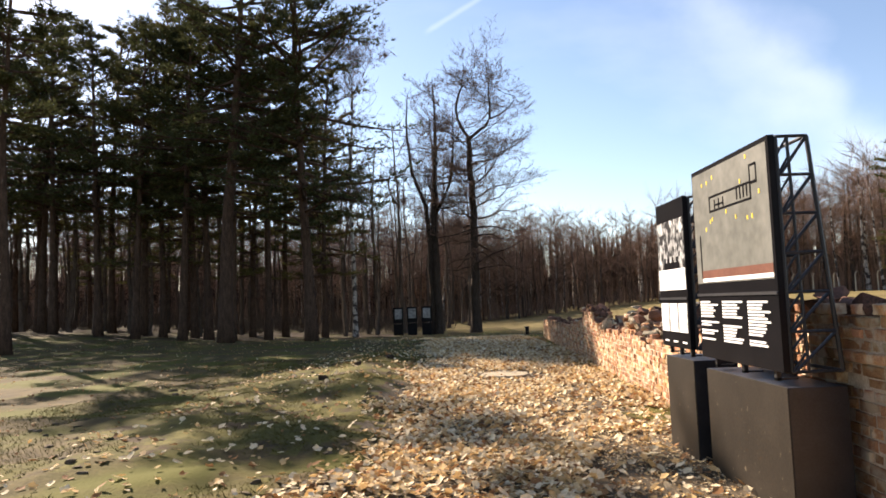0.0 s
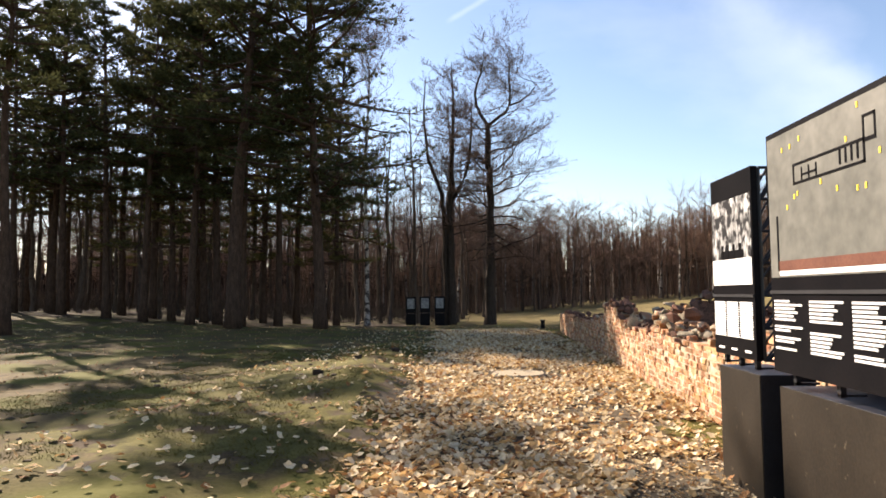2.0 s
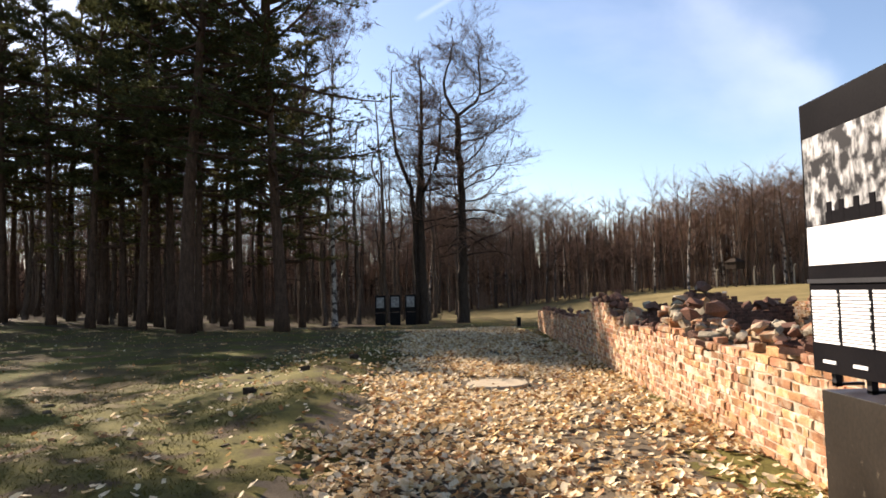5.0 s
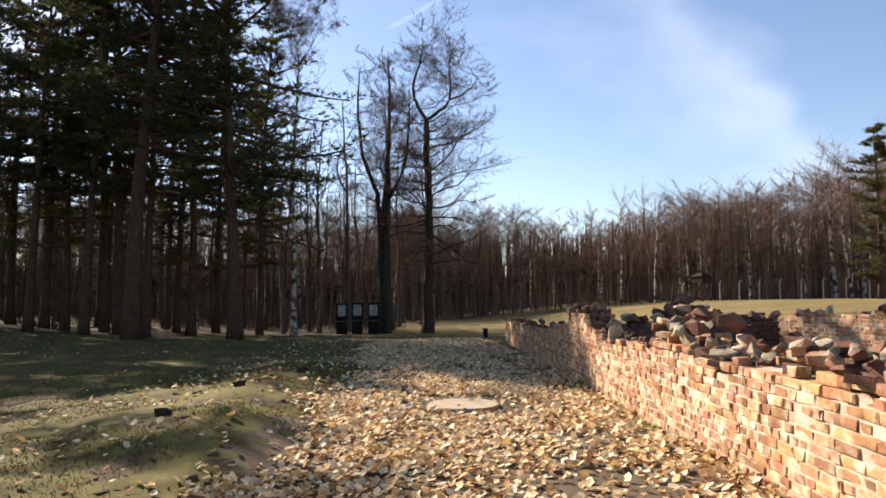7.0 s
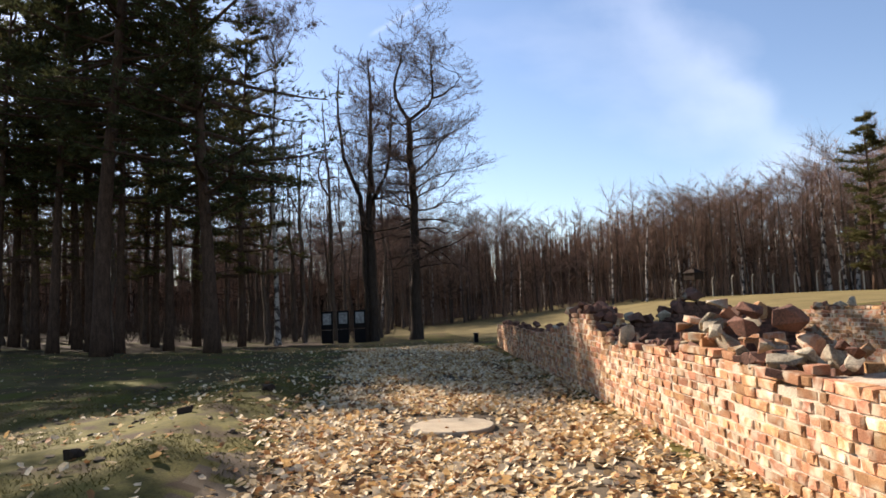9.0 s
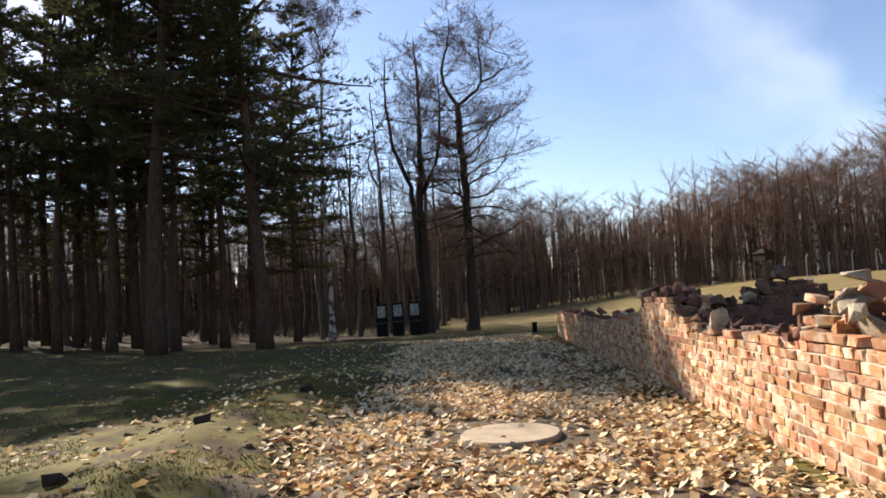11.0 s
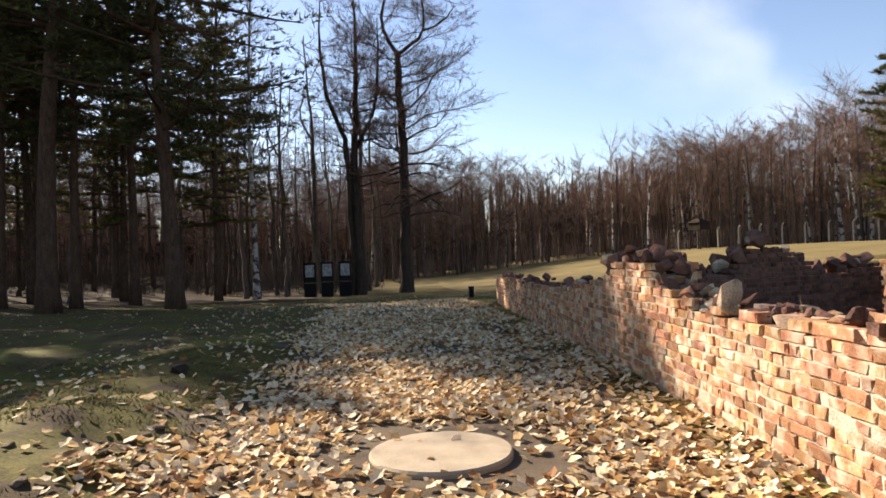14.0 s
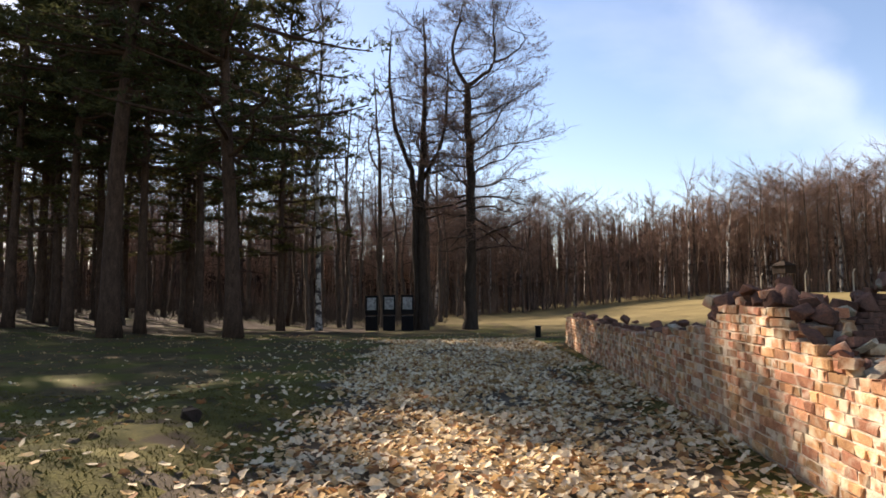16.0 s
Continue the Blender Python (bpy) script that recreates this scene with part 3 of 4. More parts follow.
def limb(b, r, p, d, length, radius, level, deepest, twig_mi, spread, curl, kids, sides):
    """A bending limb with side limbs, down to twigs."""
    n = 5 if level < 2 else 3
    pts, rad, q, w = [p], [radius], p.copy(), d.copy()
    for i in range(n):
        w = (w + Vector((r.gauss(0, curl), r.gauss(0, curl), r.gauss(0, curl) + 0.05))).normalized()
        q = q + w * (length / n)
        pts.append(q.copy())
        rad.append(radius * (1 - 0.8 * (i + 1) / n))
    b.tube(pts, rad, sides[min(level, len(sides) - 1)], 0 if level < 2 else twig_mi, cap=False)
    if level >= deepest:
        spray(b, r, q, w, max(length * 0.8, 0.6), 4, 0.011, twig_mi)
        return
    for k in range(kids[min(level, len(kids) - 1)]):
        f = r.uniform(0.22, 1.0)
        i = min(int(f * n), n - 1)
        at = pts[i].lerp(pts[i + 1], f * n - i)
        along = (pts[i + 1] - pts[i]).normalized()
        side = along.cross(Vector((r.gauss(0, 1), r.gauss(0, 1), r.gauss(0, 1)))).normalized()
        nd = (along * r.uniform(0.5, 1.0) + side * spread).normalized()
        limb(b, r, at, nd, length * r.uniform(0.38, 0.62) * (1.1 - 0.4 * f), max(radius * (1 - 0.75 * f) * 0.6, 0.012), level + 1, deepest, twig_mi, spread, curl, kids, sides)


def bare_tree_meshes(seed, h, r0, clear, limbs, deepest=3, kids=(7, 6, 5), lean=0.02, up=0.35, reach=0.3, fork=None, sway=0.02, splay=0.75):
    """Trunk and crown of a leafless tree."""
    r = random.Random(seed)
    t, c = Build(), Build()
    n = 12
    pts, rad, q = [], [], Vector((0, 0, -0.25))
    d = Vector((r.gauss(0, lean), r.gauss(0, lean), 1)).normalized()
    end = fork or 1.0
    for i in range(n + 1):
        f = i / n * end
        pts.append(q.copy())
        rad.append(r0 * ((1 - 0.85 * f) + (0.65 * math.exp(-f * 50) if f < 0.1 else 0)))
        d = (d + Vector((r.gauss(0, sway), r.gauss(0, sway), 0.03))).normalized()
        q = q + d * (h * end / n)
    pts.insert(1, pts[0].lerp(pts[1], 0.3))
    rad.insert(1, r0 * 1.25)
    t.tube(pts, rad, 9)
    for k in range(limbs):
        f = clear + (1 - clear) * (k + r.random()) / limbs
        i = min(int(f * (n + 1)), n)
        at, ln = pts[i].lerp(pts[i + 1], f * (n + 1) - i), h * reach * (1.1 - 0.5 * (f - clear) / (1 - clear)) * r.uniform(0.7, 1.2)
        a = k * 2.4 + r.uniform(-0.5, 0.5)
        dd = Vector((math.cos(a), math.sin(a), up * r.uniform(0.2, 1.8) + 0.5 * f)).normalized()
        limb(c, r, at, dd, ln, rad[i] * r.uniform(0.28, 0.45), 1, deepest, 1, 0.75, 0.16, kids, (6, 5, 3, 3))
    if fork:
        for a in (0.4, 2.0, 3.6, 5.1):
            dd = Vector((math.cos(a) * splay, math.sin(a) * splay, 1.0)).normalized()
            limb(c, r, pts[-1], dd, h * (1 - fork) * r.uniform(0.75, 1.0), rad[-1] * 0.75, 0, deepest, 1, 0.75, 0.13, (9, 7, 5), (7, 5, 3, 3))
    return t, c


def spreading_tree_meshes(seed, stems, limbs, radius_at, kids=(9, 6), curl=0.2, twig=0.008):
    """A leafless tree: stems as lists of (x, y, z, radius), and wandering limbs out to a crown radius that depends on the height."""
    r = random.Random(seed)
    t, c = Build(), Build()
    smooth_stems = []
    for stem in stems:
        pts = [Vector(p[:3]) for p in stem]
        fine, rad = [], []
        for i in range(len(pts) - 1):
            a, b = pts[max(i - 1, 0)], pts[min(i + 2, len(pts) - 1)]
            for j in range(4):
                u = j / 4
                h1 = pts[i] + (pts[i + 1] - a) * u / 4
                h2 = pts[i + 1] - (b - pts[i]) * (1 - u) / 4
                wob = 0.05 if i else 0.0
                fine.append(h1.lerp(h2, u * u * (3 - 2 * u)) + Vector((r.gauss(0, wob), r.gauss(0, wob), 0)))
                rad.append(stem[i][3] + (stem[i + 1][3] - stem[i][3]) * u)
        fine.append(pts[-1])
        rad.append(stem[-1][3])
        t.tube(fine, rad, 9)
        smooth_stems.append((fine, rad))
    axis_x = sum(f[-1].x for f, _ in smooth_stems) / len(smooth_stems)
    top = max(f[-1].z for f, _ in smooth_stems)
    for which, low, high, count in limbs:
        fine, rad = smooth_stems[which]
        for k in range(count):
            z = low + (high - low) * (k + r.random()) / count
            i = next((i for i in range(len(fine) - 1) if fine[i + 1].z >= z), len(fine) - 2)
            at = fine[i].lerp(fine[i + 1], min(1, max(0, (z - fine[i].z) / max(fine[i + 1].z - fine[i].z, 0.01))))
            g, a = z / top, k * 2.4 + r.uniform(-0.7, 0.7)
            out = Vector((math.cos(a), math.sin(a), 0))
            reach = max(1.6, radius_at(g) - (at.x - axis_x) * out.x) * r.uniform(0.75, 1.08)
            slope = -0.05 + 0.35 * g + 0.9 * max(0, g - 0.72) + r.gauss(0, 0.12)
            limb_out(c, r, at, (out + Vector((0, 0, slope))).normalized(), reach, max(0.03, rad[i] * r.uniform(0.2, 0.34)), 1, kids, curl, twig, -0.03 if g < 0.42 else 0.05)
    return t, c


def limb_out(b, r, p, d, length, radius, level, kids, curl, twig, rise):
    """A crooked limb that wanders outward and carries side limbs and twigs."""
    n = 6 if level == 1 else 3
    pts, rad, q, w = [p], [radius], p.copy(), d.copy()
    for i in range(n):
        w = (w + Vector((r.gauss(0, curl), r.gauss(0, curl), r.gauss(rise, curl)))).normalized()
        q = q + w * (length / n)
        pts.append(q.copy())
        rad.append(max(radius * (1 - 0.85 * (i + 1) / n), 0.008))
    b.tube(pts, rad, 5 if level == 1 else 3, 0 if level == 1 else 1, cap=False)
    if level > len(kids):
        for f in (0.45, 1.0):
            spray(b, r, pts[0].lerp(q, f), w, max(length * 0.9, 0.5), 3, twig, 1)
        return
    many = max(3, round(kids[level - 1] * min(1.0, length / (4.5 if level == 1 else 1.8))))
    for k in range(many):
        f = 0.15 + 0.85 * (k + r.random()) / many
        i = min(int(f * n), n - 1)
        at = pts[i].lerp(pts[i + 1], min(1, f * n - i))
        along = (pts[i + 1] - pts[i]).normalized()
        side = along.cross(Vector((0, 0, 1))).normalized() * (1 if k % 2 else -1)
        nd = (along * r.uniform(0.5, 1.1) + side * r.uniform(0.3, 1.0) + Vector((0, 0, r.uniform(-0.25, 0.7)))).normalized()
        limb_out(b, r, at, nd, length * r.uniform(0.3, 0.55) * (1.1 - 0.45 * f), max(radius * (1 - 0.75 * f) * 0.5, 0.01), level + 1, kids, curl * 1.2, twig, 0.04)


def needle_clump(b, r, p, d, s, blades):
    for _ in range(blades):
        w = (d * 0.8 + Vector((r.gauss(0, 0.65), r.gauss(0, 0.65), r.gauss(0, 0.4) + 0.2))).normalized()
        a = w.cross(Vector((r.gauss(0, 1), r.gauss(0, 1), r.gauss(0, 1)))).normalized() * s * 0.1
        q, e = p + w * s * r.uniform(-0.1, 0.15), p + w * s * r.uniform(0.6, 1.2)
        o = len(b.v)
        b.v += [tuple(q + a), tuple(e), tuple(q - a)]
        b.f.append((o, o + 1, o + 2))
        b.m.append(0)


def pine_meshes(seed, h, r0, clear, boughs, reach, s=0.36, blades=6, per=10, lean=(0.0, 0.0), tiers=0):
    """Trunk, boughs and needles of a pine: foliage lies in flat plates along the boughs, over a bare lower trunk."""
    r = random.Random(seed)
    t, c, nd = Build(), Build(), Build()
    n, q, d, pts, rad = 14, Vector((0, 0, -0.25)), Vector((lean[0] + r.gauss(0, 0.01), lean[1] + r.gauss(0, 0.01), 1)), [], []
    for i in range(n + 1):
        f = i / n
        pts.append(q.copy())
        rad.append(r0 * (1 - 0.82 * f + 0.35 * math.exp(-f * 40)))
        d = (d + Vector((r.gauss(0, 0.016), r.gauss(0, 0.016), 0.03))).normalized()
        q = q + d * (h / n)
    t.tube(pts, rad, 10)
    tiers = tiers or max(7, boughs // 5)
    for k in range(boughs):
        g = (k % tiers + r.gauss(0.5, 0.16)) / tiers
        g = min(max(g, 0.0), 0.99)
        f = clear + (1 - clear) * g
        i = min(int(f * n), n - 1)
        at = pts[i].lerp(pts[i + 1], f * n - i)
        ln = reach * (0.5 + 0.6 * math.sin(math.pi * min(1, g * 0.75 + 0.22))) * r.choice((0.5, 0.75, 0.95, 1.1, 1.25)) * (1.0 if g < 0.85 else 0.55)
        a = r.uniform(0, 6.283)
        w = Vector((math.cos(a), math.sin(a), -0.1 + 0.6 * g * g + r.gauss(0, 0.1))).normalized()
        bp, q = [at], at.copy()
        for j in range(5):
            w = (w + Vector((r.gauss(0, 0.13), r.gauss(0, 0.13), r.gauss(0.03, 0.07)))).normalized()
            q = q + w * ln / 5
            bp.append(q.copy())
        br = 0.02 + 0.018 * ln
        c.tube(bp, [br * (1 - 0.16 * j) for j in range(6)], 5, cap=False)
        for j in range(per):
            u = 0.3 + 0.7 * (j + r.random()) / per
            i2 = min(int(u * 5), 4)
            bpos = bp[i2].lerp(bp[i2 + 1], min(1, u * 5 - i2))
            along = (bp[i2 + 1] - bp[i2]).normalized()
            side = along.cross(Vector((0, 0, 1))).normalized() * (1 if j % 2 else -1)
            sd = (along * r.uniform(0.5, 1.1) + side * r.uniform(0.3, 1.0) + Vector((0, 0, r.uniform(-0.1, 0.3)))).normalized()
            sl = ln * r.uniform(0.16, 0.36) * (1.15 - 0.5 * u)
            spray(c, r, bpos + sd * sl * 0.3, sd, sl * 0.8, 1, 0.012, 0)
            for m in range(5):
                p = bpos + sd * sl * (0.25 + 0.2 * m) + Vector((r.gauss(0, 0.1), r.gauss(0, 0.1), r.gauss(0, 0.06)))
                needle_clump(nd, r, p, sd, s * r.uniform(0.8, 1.2), blades)
    # dead stubs on the bare trunk
    for k in range(14):
        f = r.uniform(0.12, clear + 0.1)
        i = min(int(f * n), n - 1)
        at, a = pts[i].lerp(pts[i + 1], f * n - i), r.uniform(0, 6.283)
        e = at + Vector((math.cos(a), math.sin(a), r.uniform(-0.3, 0.3))) * r.uniform(0.4, 2.2)
        c.tube([at, at.lerp(e, 0.5) + Vector((0, 0, 0.1)), e], [0.035, 0.022, 0.008], 4, cap=False)
    return t, c, nd


def plant_tree(name, builds, mats, names, m, label, category, group=""):
    root = empty(name, m, label, category, group)
    for b, mat, part in zip(builds, mats, names):
        if b.v:
            tagged(b.part(part, mat, root, smooth=part == "trunk"), kind="" if part == "trunk" else "stuff")
    return root


def stand(x, y, turn=0.0, size=1.0):
    return pose(x, y, ground_z(x, y), 0, 0, turn) @ Matrix.Diagonal((size, size, size, 1))


def plant_copies(first, spots):
    for x, y, turn, size in spots:
        c = copy_thing(first, pose(x, y, ground_z(x, y), 0, 0, turn))
        c.scale = (size, size, size)


PINE_PARTS = ("trunk", "boughs", "needles")
PINE_LABEL = "tall dark pine with a bare lower trunk and ragged crown"
# big pines: x, y, height, radius, clear trunk share, boughs, reach, lean
BIG_PINES = [
    (-13.0, 39.8, 26, 0.42, 0.4, 100, 4.6, (0.0, 0.0)),
    (-8.1, 40.6, 23, 0.36, 0.3, 100, 5.0, (-0.035, 0.0)),
    (-23.3, 51.8, 24.5, 0.3, 0.4, 56, 4.0, (0.03, 0.0)),
    (-23.5, 60.5, 26, 0.3, 0.34, 56, 4.0, (0.0, 0.0)),
    (-31.5, 52.5, 25.0, 0.3, 0.38, 54, 4.0, (0.0, 0.0)),
    (-16.5, 57.5, 25, 0.26, 0.2, 62, 3.9, (0.0, 0.0)),
    (-19.6, 30.0, 19.0, 0.24, 0.55, 34, 2.6, (0.01, 0.0)),
]
first_pines = []
for k, (x, y, h, r0, clear, boughs, reach, lean) in enumerate(BIG_PINES):
    first_pines.append(plant_tree("pine_tree", pine_meshes(40 + k, h, r0, clear, boughs, reach, lean=lean), (M_PINEBARK, M_PINEBARK, M_OLIVE if k in (3, 5) else M_NEEDLE), PINE_PARTS, stand(x, y), PINE_LABEL, "tree", "pine trees"))
rp = random.Random(77)
PINE_SPOTS = [(-37.0, 50.5), (-34.5, 57.0), (-36, 62), (-42, 55), (-19.5, 64), (-27.5, 55.5), (-14.5, 61), (-20.4, 48.6), (-16.6, 47.2), (-28.0, 61.0), (-41, 64), (-37, 70), (-47, 60), (-13.3, 50.5), (-12.5, 68), (-10.3, 57.5), (-54, 64), (-15, 80), (-26.0, 68.0), (-31, 75)]
for k, (x, y) in enumerate(PINE_SPOTS):
    model = 2 + k % 4
    low = (y - 17.0) * 0.765 / BIG_PINES[model][2] if y + 1.15 * x < 22.6 else 1.0
    plant_copies(first_pines[model], [(x, y, rp.uniform(0, 360), min(rp.uniform(0.86, 1.02), low))])

# pines along the wood's edge, added and sized to shade path and wall: x, y, height
for x, y, h in ((-24.5, 47.5, 22.5), (-21.0, 45.5, 21.3), (-28.3, 48.5, 23), (-32.5, 49.5, 23.5), (-18.6, 50.0, 23.5), (-17.3, 44.2, 22.0), (-14.5, 45.8, 21.5), (-37.0, 53.5, 25)):
    plant_copies(first_pines[2], [(x, y, rp.uniform(0, 360), h / 24.5)])

BARE_PARTS = ("trunk", "branches")
crown_r = lambda g: curve_at([(0, 3.0), (0.28, 4.2), (0.4, 5.8), (0.62, 5.9), (0.8, 4.9), (0.93, 3.0), (1, 1.4)], g)
crown_l = lambda g: curve_at([(0, 2.5), (0.3, 3.6), (0.55, 4.3), (0.8, 3.6), (0.94, 2.2), (1, 1.2)], g)
STEMS_R = [
    [(0, 0, -0.3, 0.85), (0.02, 0, 0.7, 0.5), (0.1, 0, 5, 0.4), (0.12, 0, 10, 0.34), (0.0, 0.1, 14.5, 0.29), (0.0, 0, 18.2, 0.22)],
    [(0, 0, 18.0, 0.17), (-0.9, 0.3, 19.6, 0.14), (-1.1, 0.2, 21.3, 0.11), (-0.5, -0.2, 23.3, 0.07), (-0.3, 0, 25.3, 0.02)],
    [(0, 0, 18.0, 0.16), (1.1, -0.3, 18.8, 0.13), (2.0, -0.2, 19.8, 0.11), (2.0, 0.1, 22.1, 0.07), (1.9, 0, 25.0, 0.02)],
    [(2.0, -0.2, 19.8, 0.1), (3.0, 0.3, 20.3, 0.08), (3.9, 0.1, 21.0, 0.05), (4.4, 0, 21.9, 0.02)],
]
STEMS_L = [
    [(0, 0, -0.3, 0.56), (0.0, 0, 0.7, 0.36), (-0.1, 0, 8, 0.28), (0.0, 0, 12, 0.22), (0.2, 0.1, 17.5, 0.13), (0.1, 0, 22.6, 0.02)],
    [(-0.5, 0.2, -0.3, 0.36), (-0.47, 0.15, 1, 0.25), (-0.5, 0, 7, 0.21), (-0.8, 0.1, 11, 0.18), (-1.9, 0, 14, 0.14), (-2.3, 0, 18, 0.09), (-2.0, 0, 21.4, 0.02)],
    [(-0.05, 0, 10.3, 0.16), (1.1, 0.1, 12.6, 0.13), (1.7, 0, 15.8, 0.09), (1.8, 0, 19.6, 0.02)],
]
BIG_LABEL = "tall leafless tree with forked crown and fine twigs"
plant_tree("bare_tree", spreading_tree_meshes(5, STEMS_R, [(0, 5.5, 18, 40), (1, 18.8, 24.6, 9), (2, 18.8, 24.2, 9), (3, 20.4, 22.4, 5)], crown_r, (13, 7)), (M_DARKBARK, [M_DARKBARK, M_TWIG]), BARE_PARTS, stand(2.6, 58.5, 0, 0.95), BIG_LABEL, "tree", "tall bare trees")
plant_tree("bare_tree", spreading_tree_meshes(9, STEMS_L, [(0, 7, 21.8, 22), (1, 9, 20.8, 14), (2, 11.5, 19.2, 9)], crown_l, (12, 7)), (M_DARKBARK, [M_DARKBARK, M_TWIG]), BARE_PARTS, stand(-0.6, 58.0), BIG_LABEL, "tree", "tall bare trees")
plant_tree("birch_tree", bare_tree_meshes(12, 27.0, 0.22, 0.42, 26, 3, (6, 5, 4), 0.01, 0.9, 0.16, 0.8, 0.015), (M_BIRCH, [M_BARK, M_TWIG]), BARE_PARTS, stand(-7.7, 57.5), "slender leafless birch with white bark", "tree", "birches")


def forest_tree_meshes(seed, h, r0, count):
    """A slim crooked forest tree, sometimes with a second leader."""
    r = random.Random(seed)
    x, stem = 0.0, [(0, 0, -0.3, r0 * 1.5), (0, 0, 0.6, r0)]
    for k in range(1, 6):
        x += r.gauss(0, 0.22)
        stem.append((x, r.gauss(0, 0.2), h * k / 5, r0 * (1 - 0.18 * k) + 0.012))
    fork = stem[4]
    second = [(fork[0], fork[1], fork[2], fork[3] * 0.8), (fork[0] + r.choice((-1, 1)) * 0.9, fork[1], fork[2] + h * 0.12, fork[3] * 0.55), (fork[0] + r.choice((-1, 1)) * 1.3, 0.2, h * 0.95, 0.02)]
    rad = lambda g: h * curve_at([(0, 0.1), (0.4, 0.16), (0.7, 0.17), (1, 0.06)], g)
    return spreading_tree_meshes(seed, [stem, second], [(0, h * 0.3, h * 0.97, count), (1, h * 0.66, h * 0.93, 5)], rad, (5, 3), 0.22)


mid_trees = [plant_tree("bare_tree", forest_tree_meshes(60 + k, (18, 20.5, 16.5, 19)[k], (0.2, 0.24, 0.18, 0.16)[k], 17), (M_BARK, [M_BARK, M_TWIG]), BARE_PARTS, stand(*((-6.4, 63), (-3.9, 64), (-17.5, 52), (-9.8, 66))[k]), "slim leafless forest tree with grey-brown bark", "tree", "forest trees") for k in range(4)]
rt = random.Random(21)
spots = []
while len(spots) < 104:
    x, y = rt.uniform(-66, 3), rt.uniform(52, 92)
    if y < 60 and x > -14 or y < 66 and x > -6 or any((x - a) ** 2 + (y - b) ** 2 < 3.2 for a, b in spots):
        continue
    spots.append((x, y))
for k, (x, y) in enumerate(spots):
    plant_copies(mid_trees[k % 4], [(x, y, rt.uniform(0, 360), rt.uniform(0.75, 1.1))])


def wood(name, label, seed, count, where, heights, mats, white=0.0):
    """A far wood: many leafless trees and undergrowth as one mass."""
    r = random.Random(seed)
    b = Build()
    for _ in range(count):
        x, y = where(r)
        z, h = ground_z(x, y) - 0.2, r.uniform(*heights) * (1 - 0.26 * math.exp(-((x - 34) / 13) ** 2))
        mi = 1 if r.random() < white else 0
        top = Vector((x + r.gauss(0, 0.5), y + r.gauss(0, 0.5), z + h))
        foot = Vector((x, y, z))
        r0 = r.uniform(0.06, 0.15) * (1.4 if mi else 1.0)
        b.tube([foot, foot.lerp(top, 0.4) + Vector((r.gauss(0, 0.15), r.gauss(0, 0.15), 0)), foot.lerp(top, 0.75), top], [r0, r0 * 0.7, r0 * 0.35, 0.01], 5, mi, cap=False)
        wide = r.uniform(0.75, 1.3)
        for k in range(r.randrange(17, 23)):
            f = 0.28 + 0.7 * r.random()
            at, a = foot.lerp(top, f), r.uniform(0, 6.283)
            ln = h * 0.17 * wide * (0.45 + 0.75 * math.sin(math.pi * min(1, 1.25 * (1.05 - f) + 0.12))) * r.uniform(0.6, 1.3)
            e = at + Vector((math.cos(a), math.sin(a), r.uniform(0.2, 1.3))).normalized() * ln
            b.tube([at, at.lerp(e, 0.5) + Vector((r.gauss(0, 0.1), r.gauss(0, 0.1), r.gauss(0, 0.12))), e], [0.024, 0.015, 0.006], 3, 2, cap=False)
            dd = (e - at).normalized()
            for g in (0.3, 0.5, 0.7, 0.85, 1.0):
                spray(b, r, at.lerp(e, g), dd, ln * 0.55, 7, 0.012, 2)
    return tagged(b.part(name, mats), label, "forest", kind="stuff")


def far_band(r):
    if r.random() < 0.55:
        u = r.random()
        return -2 + 62 * u + r.gauss(0, 1), 96 - 24 * u ** 1.6 + abs(r.gauss(0, 9))
    return r.uniform(-75, 5), r.uniform(88, 125)


def right_band(r):
    u = r.random()
    return 30 + 55 * u + r.gauss(0, 1.5), 80 - 42 * u + abs(r.gauss(0, 8))


wood("far_wood", "dense leafless brown woodland along the field edge", 31, 380, far_band, (11.5, 15.5), (M_BARK, M_BIRCH, M_FARTWIG), 0.1)
wood("birch_wood", "leafless woodland with many white birch trunks", 32, 220, right_band, (13, 17.0), (M_BARK, M_BIRCH, M_FARTWIG), 0.28)


def forest_band(r):
    return 6 - 70 * r.random() ** 1.5, r.uniform(90, 122)


wood("forest_wood", "dense dark leafless woodland behind the pines", 34, 110, forest_band, (14, 19), (M_BARK, M_BIRCH, M_FARTWIG), 0.06)


def brush(r, b, x, y, h):
    z = ground_z(x, y)
    for _ in range(4):
        p = Vector((x + r.gauss(0, 0.4), y + r.gauss(0, 0.4), z - 0.05))
        q = p + Vector((r.gauss(0, 0.35), r.gauss(0, 0.35), r.uniform(0.5, 1) * h))
        b.tube([p, q], [0.018, 0.008], 3, 0, cap=False)
        for _ in range(3):
            f = p.lerp(q, r.uniform(0.3, 1))
            spray(b, r, f, Vector((0, 0, 1)), r.uniform(0.6, 1.4), 2, 0.013, 0)


def deep_band(r):
    u = r.random()
    return -60 + 160 * u + r.gauss(0, 2), (112 if u < 0.5 else 112 - 62 * (u - 0.5) / 0.5) + abs(r.gauss(0, 10))


